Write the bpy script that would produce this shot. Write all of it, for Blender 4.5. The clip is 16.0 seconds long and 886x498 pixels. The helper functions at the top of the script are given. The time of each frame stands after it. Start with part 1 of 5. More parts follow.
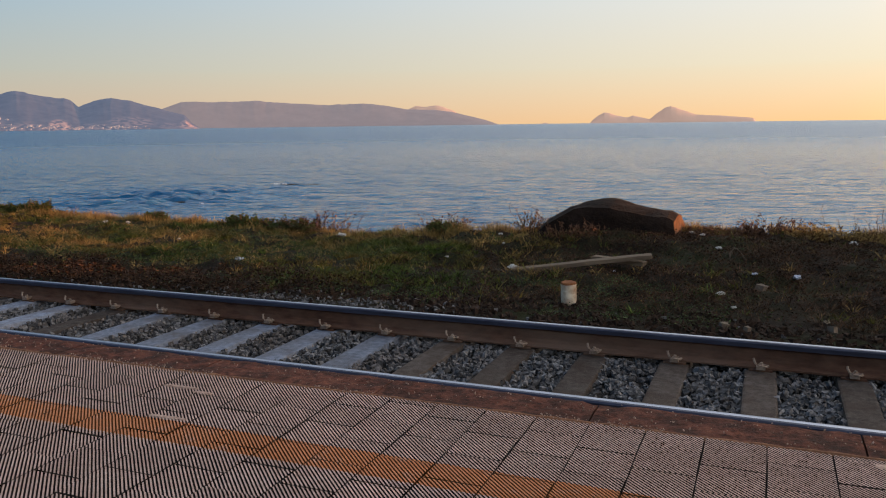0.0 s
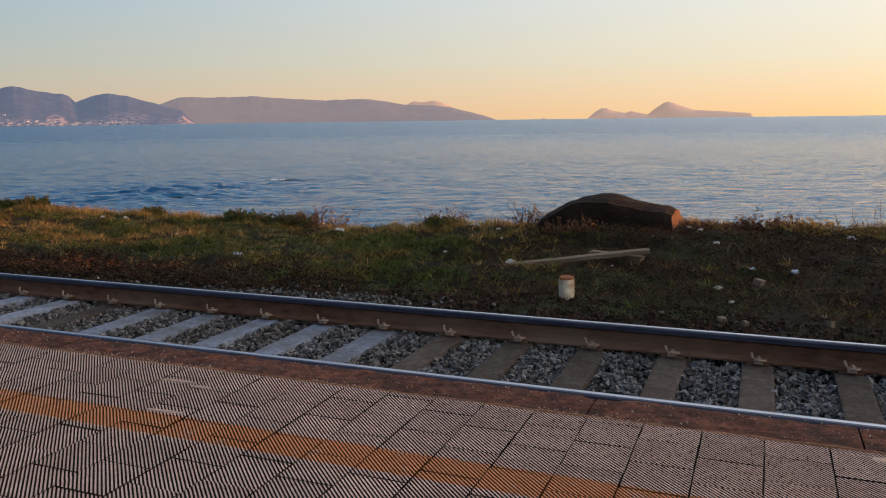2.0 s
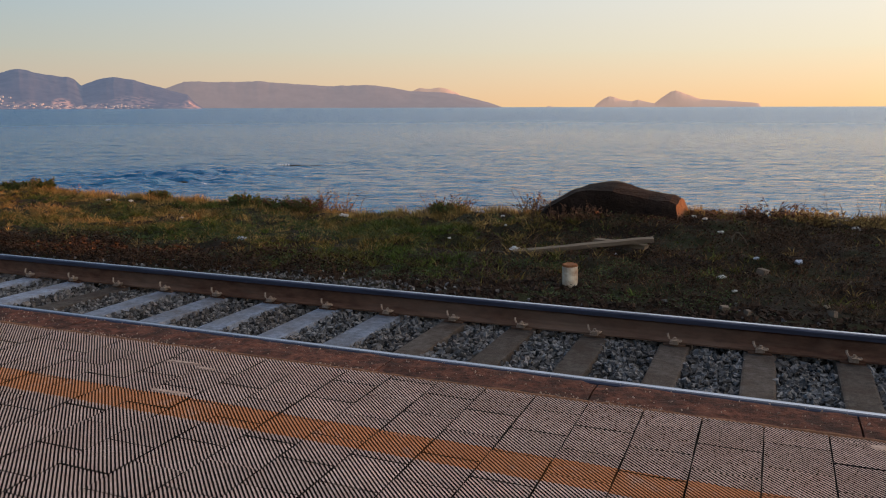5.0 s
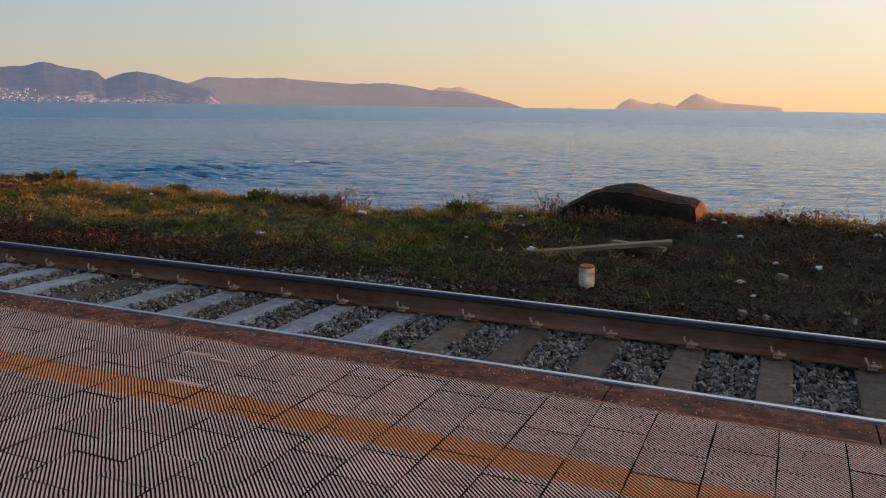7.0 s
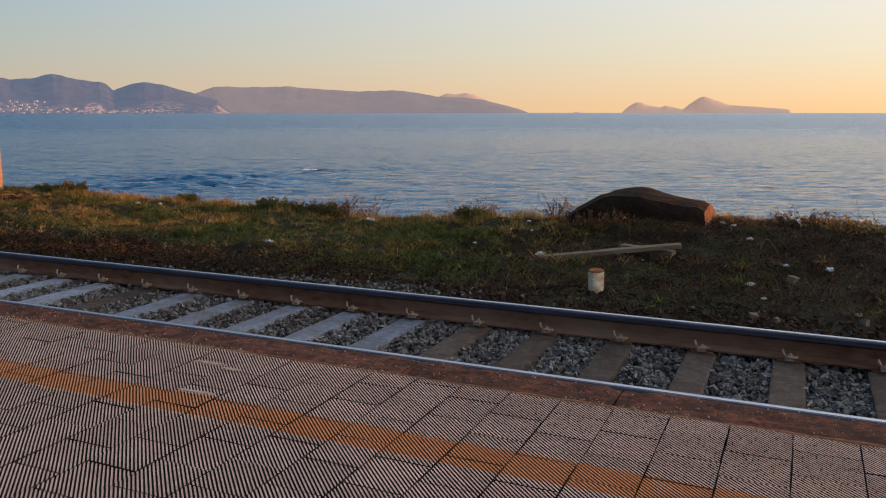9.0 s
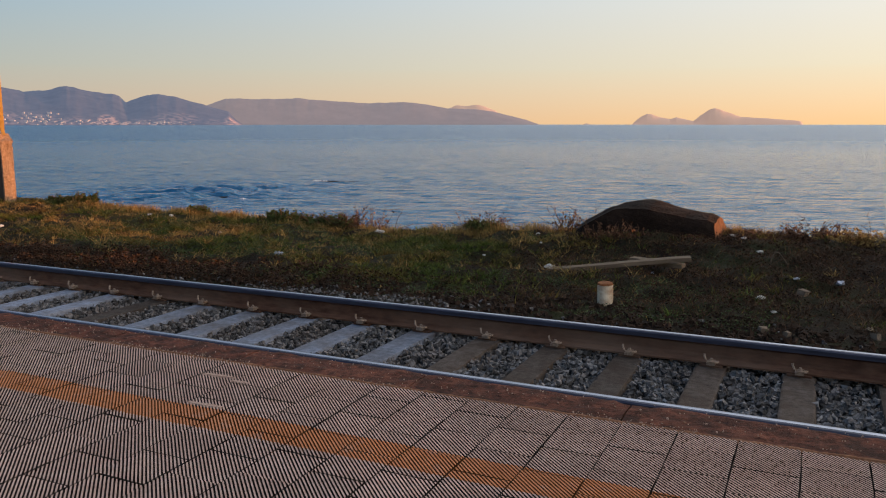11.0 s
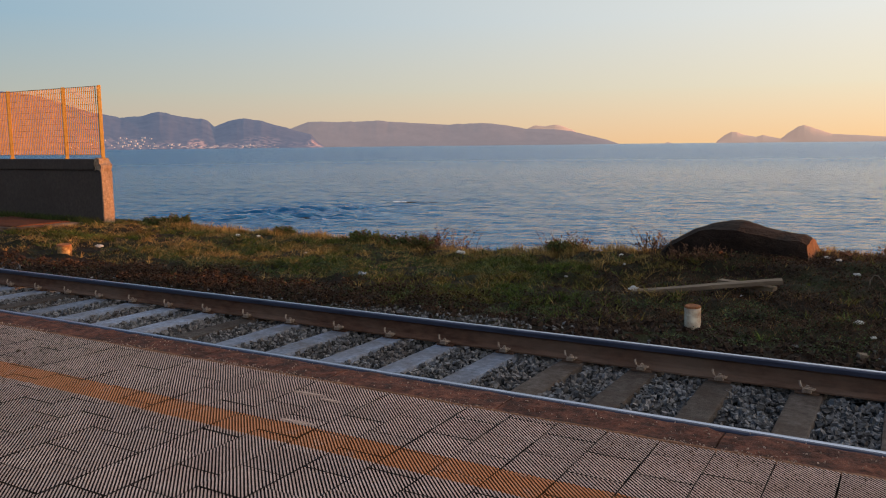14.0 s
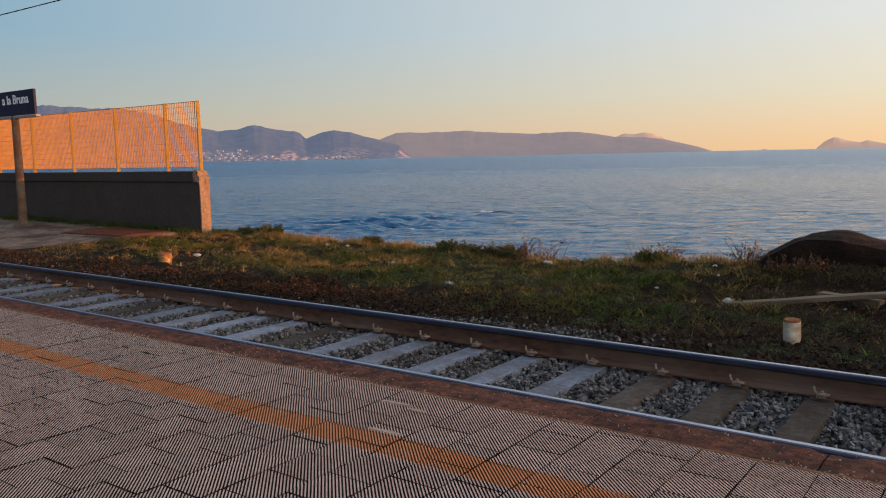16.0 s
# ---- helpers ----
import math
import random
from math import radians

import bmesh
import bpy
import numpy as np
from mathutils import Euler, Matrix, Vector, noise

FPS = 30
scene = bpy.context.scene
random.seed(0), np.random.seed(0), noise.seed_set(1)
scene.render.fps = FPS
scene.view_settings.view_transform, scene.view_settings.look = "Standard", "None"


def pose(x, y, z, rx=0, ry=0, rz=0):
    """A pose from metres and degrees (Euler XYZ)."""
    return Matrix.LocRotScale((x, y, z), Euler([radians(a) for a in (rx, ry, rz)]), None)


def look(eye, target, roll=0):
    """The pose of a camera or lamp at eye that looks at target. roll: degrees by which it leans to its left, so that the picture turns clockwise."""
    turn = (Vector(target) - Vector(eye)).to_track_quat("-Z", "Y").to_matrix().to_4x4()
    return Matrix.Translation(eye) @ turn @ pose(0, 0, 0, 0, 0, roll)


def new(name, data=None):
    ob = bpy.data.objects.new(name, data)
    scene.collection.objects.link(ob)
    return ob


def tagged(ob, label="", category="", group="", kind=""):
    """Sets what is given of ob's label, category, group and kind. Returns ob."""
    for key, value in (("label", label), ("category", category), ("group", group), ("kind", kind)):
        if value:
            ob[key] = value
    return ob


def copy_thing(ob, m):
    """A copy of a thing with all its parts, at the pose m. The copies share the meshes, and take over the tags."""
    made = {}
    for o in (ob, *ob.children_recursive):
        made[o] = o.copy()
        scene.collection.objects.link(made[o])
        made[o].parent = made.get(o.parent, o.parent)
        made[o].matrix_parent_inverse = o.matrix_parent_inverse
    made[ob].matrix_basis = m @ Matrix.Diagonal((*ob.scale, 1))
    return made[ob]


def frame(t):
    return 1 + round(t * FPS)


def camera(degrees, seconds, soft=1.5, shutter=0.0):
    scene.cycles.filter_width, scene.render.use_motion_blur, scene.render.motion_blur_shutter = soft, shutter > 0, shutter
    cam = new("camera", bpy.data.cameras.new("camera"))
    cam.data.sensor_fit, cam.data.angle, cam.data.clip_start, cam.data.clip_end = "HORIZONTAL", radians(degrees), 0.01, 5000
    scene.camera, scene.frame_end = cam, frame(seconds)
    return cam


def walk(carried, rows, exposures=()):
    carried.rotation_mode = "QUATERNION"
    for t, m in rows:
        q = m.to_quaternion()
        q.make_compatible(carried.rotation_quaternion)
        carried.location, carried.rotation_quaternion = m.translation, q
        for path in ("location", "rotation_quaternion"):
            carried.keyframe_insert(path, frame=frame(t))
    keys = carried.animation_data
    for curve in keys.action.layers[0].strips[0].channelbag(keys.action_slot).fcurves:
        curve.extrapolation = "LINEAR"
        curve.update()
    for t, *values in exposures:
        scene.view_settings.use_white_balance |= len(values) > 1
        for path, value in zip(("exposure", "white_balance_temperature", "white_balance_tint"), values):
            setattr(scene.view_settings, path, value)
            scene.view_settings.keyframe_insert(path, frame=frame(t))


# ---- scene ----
cam = camera(57.8, 16.0, soft=1.1)
PATH = [
    (0, (0.496, -4.102, 1.456), (-0.247, -2.27, 1.148), -0.7),
    (0.5, (0.498, -4.101, 1.457), (-0.247, -2.271, 1.143), -0.7),
    (1, (0.499, -4.103, 1.458), (-0.244, -2.272, 1.146), -0.8),
    (1.5, (0.497, -4.1, 1.454), (-0.241, -2.268, 1.14), -0.9),
    (2, (0.497, -4.101, 1.449), (-0.241, -2.269, 1.13), -0.7),
    (2.5, (0.498, -4.103, 1.45), (-0.24, -2.273, 1.123), -0.5),
    (3, (0.497, -4.106, 1.448), (-0.243, -2.279, 1.111), -0.3),
    (3.5, (0.496, -4.103, 1.444), (-0.246, -2.278, 1.098), -0.2),
    (4, (0.498, -4.107, 1.446), (-0.245, -2.284, 1.093), -0.2),
    (6.5, (0.511, -4.117, 1.432), (-0.256, -2.303, 1.086), 0.4),
    (7, (0.508, -4.114, 1.432), (-0.277, -2.308, 1.08), 0.8),
    (7.5, (0.507, -4.111, 1.431), (-0.29, -2.311, 1.077), 0.8),
    (8, (0.506, -4.113, 1.432), (-0.294, -2.315, 1.077), 0.6),
    (8.5, (0.512, -4.112, 1.435), (-0.292, -2.314, 1.085), 0.2),
    (9, (0.505, -4.114, 1.432), (-0.3, -2.315, 1.095), -0.0),
    (11.5, (0.519, -4.119, 1.448), (-0.332, -2.335, 1.145), -0.1),
    (12, (0.515, -4.121, 1.449), (-0.374, -2.354, 1.149), 0.1),
    (12.5, (0.494, -4.137, 1.444), (-0.411, -2.378, 1.149), 0.5),
    (13, (0.492, -4.141, 1.45), (-0.419, -2.385, 1.159), 0.5),
    (13.5, (0.489, -4.159, 1.462), (-0.475, -2.429, 1.188), -0.0),
    (14, (0.488, -4.162, 1.457), (-0.516, -2.452, 1.199), -0.6),
    (14.5, (0.484, -4.16, 1.459), (-0.577, -2.483, 1.21), -0.9),
    (15, (0.482, -4.152, 1.458), (-0.634, -2.511, 1.215), -1.4),
    (15.5, (0.478, -4.147, 1.456), (-0.684, -2.536, 1.221), -1.4),
    (16, (0.479, -4.149, 1.46), (-0.706, -2.555, 1.229), -1.2),
]
walk(cam, [(t, look(eye, target, roll)) for t, eye, target, roll in PATH], [(0.0, 0.6), (16.0, 0.58)])

# ---------------------------------------------------------------- world and sun
SUN_EL, SUN_AZ = 3.4, 62.0          # degrees above the sea, degrees from +Y towards +X
world = bpy.data.worlds.new("sky")
scene.world = world
world.use_nodes = True
wn, wl = world.node_tree.nodes, world.node_tree.links
sky = wn.new("ShaderNodeTexSky")
sky.sky_type = "NISHITA"
sky.sun_disc = False
sky.sun_elevation, sky.sun_rotation = radians(SUN_EL), radians(SUN_AZ)
sky.altitude, sky.air_density, sky.dust_density, sky.ozone_density = 10, 1.0, 1.0, 1.5


def world_math(kind, a, b=0.0):
    x = wn.new("ShaderNodeMath")
    x.operation = kind
    for i, v in enumerate((a, b)):
        if isinstance(v, (int, float)):
            x.inputs[i].default_value = v
        else:
            wl.new(v, x.inputs[i])
    return x.outputs[0]


def world_mix(fac, a, b):
    x = wn.new("ShaderNodeMix")
    x.data_type = "RGBA"
    if isinstance(fac, float):
        x.inputs[0].default_value = fac
    else:
        wl.new(fac, x.inputs[0])
    for i, v in ((6, a), (7, b)):
        if isinstance(v, tuple):
            x.inputs[i].default_value = (*v, 1)
        else:
            wl.new(v, x.inputs[i])
    return x.outputs[2]


# dusk haze: peach low over the sea, paling upwards into blue, brighter towards the sun
way = wn.new("ShaderNodeTexCoord")
sep = wn.new("ShaderNodeSeparateXYZ")
wl.new(way.outputs["Generated"], sep.inputs[0])
flat = world_math("SQRT", world_math("MAXIMUM", world_math("SUBTRACT", 1.0, world_math("MULTIPLY", sep.outputs[2], sep.outputs[2])), 0.0001))
along = world_math("DIVIDE", world_math("ADD", world_math("MULTIPLY", sep.outputs[0], math.sin(radians(SUN_AZ))), world_math("MULTIPLY", sep.outputs[1], math.cos(radians(SUN_AZ)))), flat)


def span(src, a, b, kind="SMOOTHSTEP"):
    r = wn.new("ShaderNodeMapRange")
    r.interpolation_type = kind
    r.inputs["From Min"].default_value, r.inputs["From Max"].default_value = a, b
    wl.new(src, r.inputs["Value"])
    return r.outputs[0]


toward = span(along, -0.60, 0.62, "LINEAR")
blaze = span(along, 0.52, 1.0)
low = world_mix(toward, (0.60, 0.46, 0.355), (1.20, 0.73, 0.34))
pale = world_mix(toward, (0.44, 0.475, 0.455), (1.03, 0.885, 0.65))
mid = world_mix(toward, (0.28, 0.445, 0.58), (1.0, 0.96, 0.88))
high = world_mix(toward, (0.16, 0.265, 0.46), (1.15, 1.15, 1.14))
low = world_mix(blaze, low, (4.6, 2.2, 0.62))
mid = world_mix(blaze, mid, (3.4, 2.0, 0.9))
haze = world_mix(span(sep.outputs[2], -0.005, 0.065, "LINEAR"), low, pale)
haze = world_mix(span(sep.outputs[2], 0.06, 0.145, "LINEAR"), haze, mid)
# added band above the view, to tint and brighten what the sea reflects
crown = world_mix(toward, (0.045, 0.235, 0.50), (2.3, 2.4, 2.45))
haze = world_mix(span(sep.outputs[2], 0.19, 0.34), haze, crown)
haze = world_mix(span(sep.outputs[2], 0.36, 0.62), haze, high)
up = wn.new("ShaderNodeVectorMath")
up.operation = "SCALE"
up.inputs["Scale"].default_value = 4.4
wl.new(haze, up.inputs[0])
wl.new(world_mix(0.88, sky.outputs[0], up.outputs[0]), wn["Background"].inputs[0])
wn["Background"].inputs[1].default_value = 0.15

sun_data = bpy.data.lights.new("sun", "SUN")
sun_data.energy, sun_data.angle, sun_data.color = 5.0, radians(0.6), (1.0, 0.37, 0.11)
sun = new("sun", sun_data)
sa, se = radians(SUN_AZ), radians(SUN_EL)
sun_dir = Vector((math.sin(sa) * math.cos(se), math.cos(sa) * math.cos(se), math.sin(se)))
sun.matrix_world = look(sun_dir * 50, (0, 0, 0))

# ---------------------------------------------------------------- materials


def surface(name, dark, light, grain=20.0, rough=0.85, bump=0.3, relief=60.0, metal=0.0, stain=None, stain_scale=1.2,
            stain_amount=0.5, vary=0.0, island=0.0, stretch=(1, 1, 1), depth=0.01):
    """A worn surface: colour between dark and light by fine grain, broad stains, fine relief, change from piece to piece."""
    m = bpy.data.materials.new(name)
    m.use_nodes = True
    n, l = m.node_tree.nodes, m.node_tree.links
    p = n["Principled BSDF"]
    geo = n.new("ShaderNodeNewGeometry")
    mp = n.new("ShaderNodeMapping")
    mp.inputs["Scale"].default_value = stretch
    l.new(geo.outputs["Position"], mp.inputs[0])

    def tex(scale, detail=5.0):
        t = n.new("ShaderNodeTexNoise")
        t.inputs["Scale"].default_value, t.inputs["Detail"].default_value = scale, detail
        t.inputs["Roughness"].default_value = 0.62
        l.new(mp.outputs[0], t.inputs["Vector"])
        return t

    def ramp(src, a, b):
        r = n.new("ShaderNodeMapRange")
        r.inputs["From Min"].default_value, r.inputs["From Max"].default_value = a, b
        l.new(src, r.inputs["Value"])
        return r.outputs[0]

    def mix(fac, a, b):
        x = n.new("ShaderNodeMix")
        x.data_type = "RGBA"
        if isinstance(fac, float):
            x.inputs[0].default_value = fac
        else:
            l.new(fac, x.inputs[0])
        for i, v in ((6, a), (7, b)):
            if isinstance(v, tuple):
                x.inputs[i].default_value = (*v, 1)
            else:
                l.new(v, x.inputs[i])
        return x.outputs[2]

    col = mix(ramp(tex(grain).outputs[0], 0.3, 0.7), dark, light)
    if stain:
        fac = n.new("ShaderNodeMath")
        fac.operation = "MULTIPLY"
        fac.inputs[1].default_value = stain_amount
        l.new(ramp(tex(stain_scale, 6.0).outputs[0], 0.42, 0.66), fac.inputs[0])
        col = mix(fac.outputs[0], col, stain)
    if vary or island:
        src = geo.outputs["Random Per Island"]
        if vary:
            src = n.new("ShaderNodeObjectInfo").outputs["Random"]
        hsv = n.new("ShaderNodeHueSaturation")
        a = vary or island
        r = n.new("ShaderNodeMapRange")
        r.inputs["To Min"].default_value, r.inputs["To Max"].default_value = 1 - a, 1 + a
        l.new(src, r.inputs["Value"])
        l.new(r.outputs[0], hsv.inputs["Value"])
        l.new(col, hsv.inputs["Color"])
        col = hsv.outputs[0]
    l.new(col, p.inputs["Base Color"])
    p.inputs["Roughness"].default_value, p.inputs["Metallic"].default_value = rough, metal
    p.inputs["Specular IOR Level"].default_value = 0.5 if rough < 0.5 or metal else 0.12
    if bump:
        b = n.new("ShaderNodeBump")
        b.inputs["Strength"].default_value, b.inputs["Distance"].default_value = bump, depth
        l.new(tex(relief, 6.0).outputs[0], b.inputs["Height"])
        l.new(b.outputs[0], p.inputs["Normal"])
    return m


def add_band(m, y0, y1, colour, amount=0.74):
    """A worn painted band between two depths across the platform."""
    n, l = m.node_tree.nodes, m.node_tree.links
    p = n["Principled BSDF"]
    old = p.inputs["Base Color"].links[0].from_socket
    geo = n.new("ShaderNodeNewGeometry")
    sep = n.new("ShaderNodeSeparateXYZ")
    l.new(geo.outputs["Position"], sep.inputs[0])
    noi = n.new("ShaderNodeTexNoise")
    noi.inputs["Scale"].default_value, noi.inputs["Detail"].default_value = 14, 6
    l.new(geo.outputs["Position"], noi.inputs["Vector"])

    def op(kind, a, b):
        x = n.new("ShaderNodeMath")
        x.operation = kind
        for i, v in enumerate((a, b)):
            if isinstance(v, (int, float)):
                x.inputs[i].default_value = v
            else:
                l.new(v, x.inputs[i])
        return x.outputs[0]

    wob = op("MULTIPLY", op("SUBTRACT", noi.outputs[0], 0.5), 0.02)
    yy = op("ADD", sep.outputs[1], wob)
    band = op("MULTIPLY", op("GREATER_THAN", yy, y0), op("LESS_THAN", yy, y1))
    worn = n.new("ShaderNodeMapRange")
    worn.inputs["From Min"].default_value, worn.inputs["From Max"].default_value = 0.25, 0.42
    worn.inputs["To Min"].default_value, worn.inputs["To Max"].default_value = 0.35, amount
    l.new(noi.outputs[0], worn.inputs["Value"])
    x = n.new("ShaderNodeMix")
    x.data_type = "RGBA"
    l.new(op("MULTIPLY", band, worn.outputs[0]), x.inputs[0])
    l.new(old, x.inputs[6])
    x.inputs[7].default_value = (*colour, 1)
    l.new(x.outputs[2], p.inputs["Base Color"])


M = {}
M["tile"] = surface("ribbed_tile", (0.34, 0.226, 0.184), (0.535, 0.377, 0.318), 35, 0.8, 0.25, 240, stain=(0.34, 0.215, 0.17), stain_scale=4.5, vary=0.10, depth=0.002)
M["tile_far"] = surface("ribbed_tile_far", (0.34, 0.226, 0.184), (0.535, 0.377, 0.318), 35, 0.8, 0.25, 240, stain=(0.34, 0.215, 0.17), stain_scale=4.5, island=0.07, depth=0.002)
# groove dirt, its colour deepened for the shade between the shallow ribs
M["groove"] = surface("groove_dirt_shade", (0.014, 0.009, 0.008), (0.036, 0.024, 0.020), 60, 0.95, 0.2, 200, depth=0.002)
for k in ("tile", "tile_far"):
    add_band(M[k], -1.757, -1.573, (0.48, 0.14, 0.024))
# the same band, darker down in the grooves
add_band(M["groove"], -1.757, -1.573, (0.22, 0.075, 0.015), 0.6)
M["mortar"] = surface("pale_mortar", (0.20, 0.125, 0.095), (0.42, 0.30, 0.24), 60, 0.9, 0.3, 200, island=0.4)
M["joint"] = surface("reddish_joint_mortar", (0.12, 0.048, 0.028), (0.36, 0.18, 0.10), 40, 0.9, 0.4, 150, stain=(0.10, 0.05, 0.03), stain_scale=6, stain_amount=0.7)
M["bed"] = surface("mortar_bed", (0.05, 0.038, 0.032), (0.10, 0.075, 0.06), 30, 0.95, 0.3, 120)
M["coping"] = surface("coping_stone", (0.026, 0.010, 0.007), (0.19, 0.068, 0.043), 26, 0.9, 1.0, 70, stain=(0.028, 0.017, 0.014), stain_scale=9, stain_amount=0.8, vary=0.12)
M["sleeper"] = surface("sleeper_concrete", (0.038, 0.029, 0.024), (0.094, 0.076, 0.066), 25, 0.9, 0.5, 90, stain=(0.045, 0.029, 0.021), stain_scale=5, stain_amount=0.8, vary=0.3)
M["sleeper_pale"] = surface("chalky_concrete", (0.105, 0.118, 0.15), (0.235, 0.258, 0.325), 25, 0.9, 0.4, 110, stain=(0.10, 0.085, 0.08), stain_scale=4, stain_amount=0.7, vary=0.25)
M["rust_rail"] = surface("rail_rust", (0.055, 0.026, 0.017), (0.13, 0.066, 0.043), 22, 0.85, 0.4, 130, stain=(0.17, 0.115, 0.085), stain_scale=2.6, stain_amount=0.6, stretch=(0.35, 1, 1))
M["rail_top"] = surface("rail_running_top", (0.16, 0.18, 0.25), (0.31, 0.33, 0.41), 30, 0.36, 0.1, 160, metal=1.0, stretch=(0.05, 1, 1), depth=0.001)
M["rail_side"] = surface("worn_rail_side", (0.020, 0.022, 0.038), (0.058, 0.062, 0.098), 30, 0.5, 0.2, 160, metal=0.5, stretch=(0.1, 1, 1), depth=0.001)
M["clip"] = surface("rusty_clip", (0.20, 0.135, 0.10), (0.38, 0.28, 0.21), 60, 0.75, 0.3, 200, metal=0.3)
M["ballast"] = surface("ballast_stone", (0.034, 0.032, 0.033), (0.190, 0.181, 0.183), 40, 0.9, 0.4, 90, island=0.6, stain=(0.085, 0.06, 0.046), stain_scale=1.6, stain_amount=0.4)
M["ballast_brown"] = surface("rusty_ballast", (0.012, 0.007, 0.005), (0.046, 0.027, 0.018), 40, 0.95, 0.4, 90, island=0.45)
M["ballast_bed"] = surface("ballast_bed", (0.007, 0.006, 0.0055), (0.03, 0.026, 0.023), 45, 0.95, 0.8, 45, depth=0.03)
M["boulder"] = surface("dark_boulder", (0.007, 0.0045, 0.0037), (0.021, 0.0125, 0.009), 9, 0.95, 0.9, 22, stain=(0.036, 0.022, 0.016), stain_scale=3, depth=0.03)
# boulder's right end: low sunlight painted as a paler, warmer rock colour
M["sunlit_end"] = surface("sunlit_rock_face", (0.05, 0.025, 0.014), (0.16, 0.082, 0.046), 12, 0.9, 0.8, 30, depth=0.02)
M["wood"] = surface("weathered_wood", (0.09, 0.062, 0.044), (0.22, 0.16, 0.11), 14, 0.85, 0.4, 60, stain=(0.12, 0.085, 0.06), stain_scale=3, stretch=(0.15, 1, 1), depth=0.004)
M["stub"] = surface("chipped_cream_paint", (0.56, 0.46, 0.35), (0.74, 0.64, 0.50), 16, 0.7, 0.2, 90, stain=(0.24, 0.10, 0.045), stain_scale=9, stain_amount=0.75, depth=0.003)
M["stub_worn"] = surface("rusty_yellow_paint", (0.22, 0.11, 0.042), (0.58, 0.38, 0.16), 14, 0.8, 0.3, 90, stain=(0.12, 0.045, 0.02), stain_scale=11, stain_amount=0.9, depth=0.004)
M["stub_rust"] = surface("flaking_rust", (0.12, 0.045, 0.02), (0.30, 0.12, 0.05), 40, 0.9, 0.6, 120, depth=0.004)
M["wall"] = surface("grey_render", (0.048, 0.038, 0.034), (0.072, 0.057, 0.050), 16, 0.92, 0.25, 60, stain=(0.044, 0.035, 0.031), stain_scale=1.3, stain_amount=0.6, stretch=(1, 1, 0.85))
# broken end of the wall, with the orange sunlight put into its colour
M["wall_end"] = surface("sunlit_broken_concrete", (0.15, 0.10, 0.07), (0.34, 0.25, 0.18), 22, 0.95, 1.0, 35, stain=(0.2, 0.13, 0.09), stain_scale=6, depth=0.03)
M["fence"] = surface("cream_fence_steel", (0.225, 0.120, 0.020), (0.31, 0.170, 0.032), 12, 0.6, 0.1, 80, stain=(0.40, 0.20, 0.05), stain_scale=1.6, stain_amount=0.4, depth=0.001)
# posts: sunlight on them put into a paler, warmer steel colour
M["fence_post"] = surface("sunlit_fence_post", (0.35, 0.195, 0.043), (0.47, 0.27, 0.065), 12, 0.6, 0.1, 80, depth=0.001)
M["slab"] = surface("worn_concrete_slab", (0.095, 0.068, 0.053), (0.25, 0.187, 0.15), 5, 0.92, 0.6, 40, stain=(0.030, 0.015, 0.010), stain_scale=0.85, stain_amount=0.95)
M["rust_plate"] = surface("rusted_plate", (0.055, 0.018, 0.010), (0.12, 0.042, 0.02), 12, 0.85, 0.4, 60, stain=(0.08, 0.035, 0.02), stain_scale=2)
M["navy"] = surface("navy_sign_enamel", (0.014, 0.014, 0.035), (0.022, 0.022, 0.052), 6, 0.6, 0.05, 60)
M["white"] = surface("white_sign_lettering", (0.72, 0.72, 0.74), (0.82, 0.82, 0.84), 20, 0.5, 0)
M["sign_frame"] = surface("sign_frame_steel", (0.22, 0.18, 0.16), (0.34, 0.28, 0.24), 20, 0.6, 0.1, 60)
M["pole"] = surface("painted_steel_pole", (0.10, 0.070, 0.050), (0.19, 0.135, 0.095), 14, 0.65, 0.2, 60, stain=(0.11, 0.045, 0.022), stain_scale=4, stain_amount=0.8)
M["litter"] = surface("crumpled_white_plastic", (0.34, 0.33, 0.32), (0.62, 0.60, 0.58), 30, 0.6, 0.3, 80, stain=(0.40, 0.36, 0.31), stain_scale=9)
M["litter_blue"] = surface("pale_blue_plastic", (0.22, 0.24, 0.31), (0.42, 0.45, 0.54), 30, 0.5, 0.3, 80)
M["litter_card"] = surface("wet_cardboard", (0.24, 0.17, 0.11), (0.36, 0.27, 0.18), 30, 0.9, 0.3, 80)
M["stone"] = surface("pale_stone", (0.10, 0.072, 0.055), (0.19, 0.145, 0.11), 18, 0.9, 0.6, 60)
M["grass"] = surface("grass_blades", (0.008, 0.018, 0.005), (0.108, 0.140, 0.026), 7.0, 0.7, 0, island=0.75, stain=(0.17, 0.085, 0.028), stain_scale=1.1, stain_amount=0.8)
M["straw"] = surface("dry_grass_blades", (0.06, 0.034, 0.013), (0.48, 0.31, 0.105), 8.0, 0.8, 0, island=0.5)
M["brush"] = surface("dry_brown_brush", (0.022, 0.012, 0.008), (0.165, 0.080, 0.043), 9.0, 0.85, 0, island=0.5)
M["leaf"] = surface("dark_shrub_leaves", (0.028, 0.042, 0.012), (0.075, 0.09, 0.026), 5.0, 0.65, 0, island=0.5)
M["stems"] = surface("dead_stems", (0.016, 0.009, 0.006), (0.125, 0.070, 0.040), 10.0, 0.85, 0, island=0.7)
M["weed"] = surface("grey_green_weeds", (0.014, 0.024, 0.009), (0.100, 0.130, 0.052), 8.0, 0.7, 0, island=0.6)
M["dead_leaf"] = surface("rust_brown_dead_leaves", (0.008, 0.005, 0.004), (0.085, 0.044, 0.024), 8.0, 0.85, 0, island=0.8, stain=(0.022, 0.013, 0.009), stain_scale=2.2, stain_amount=0.8)
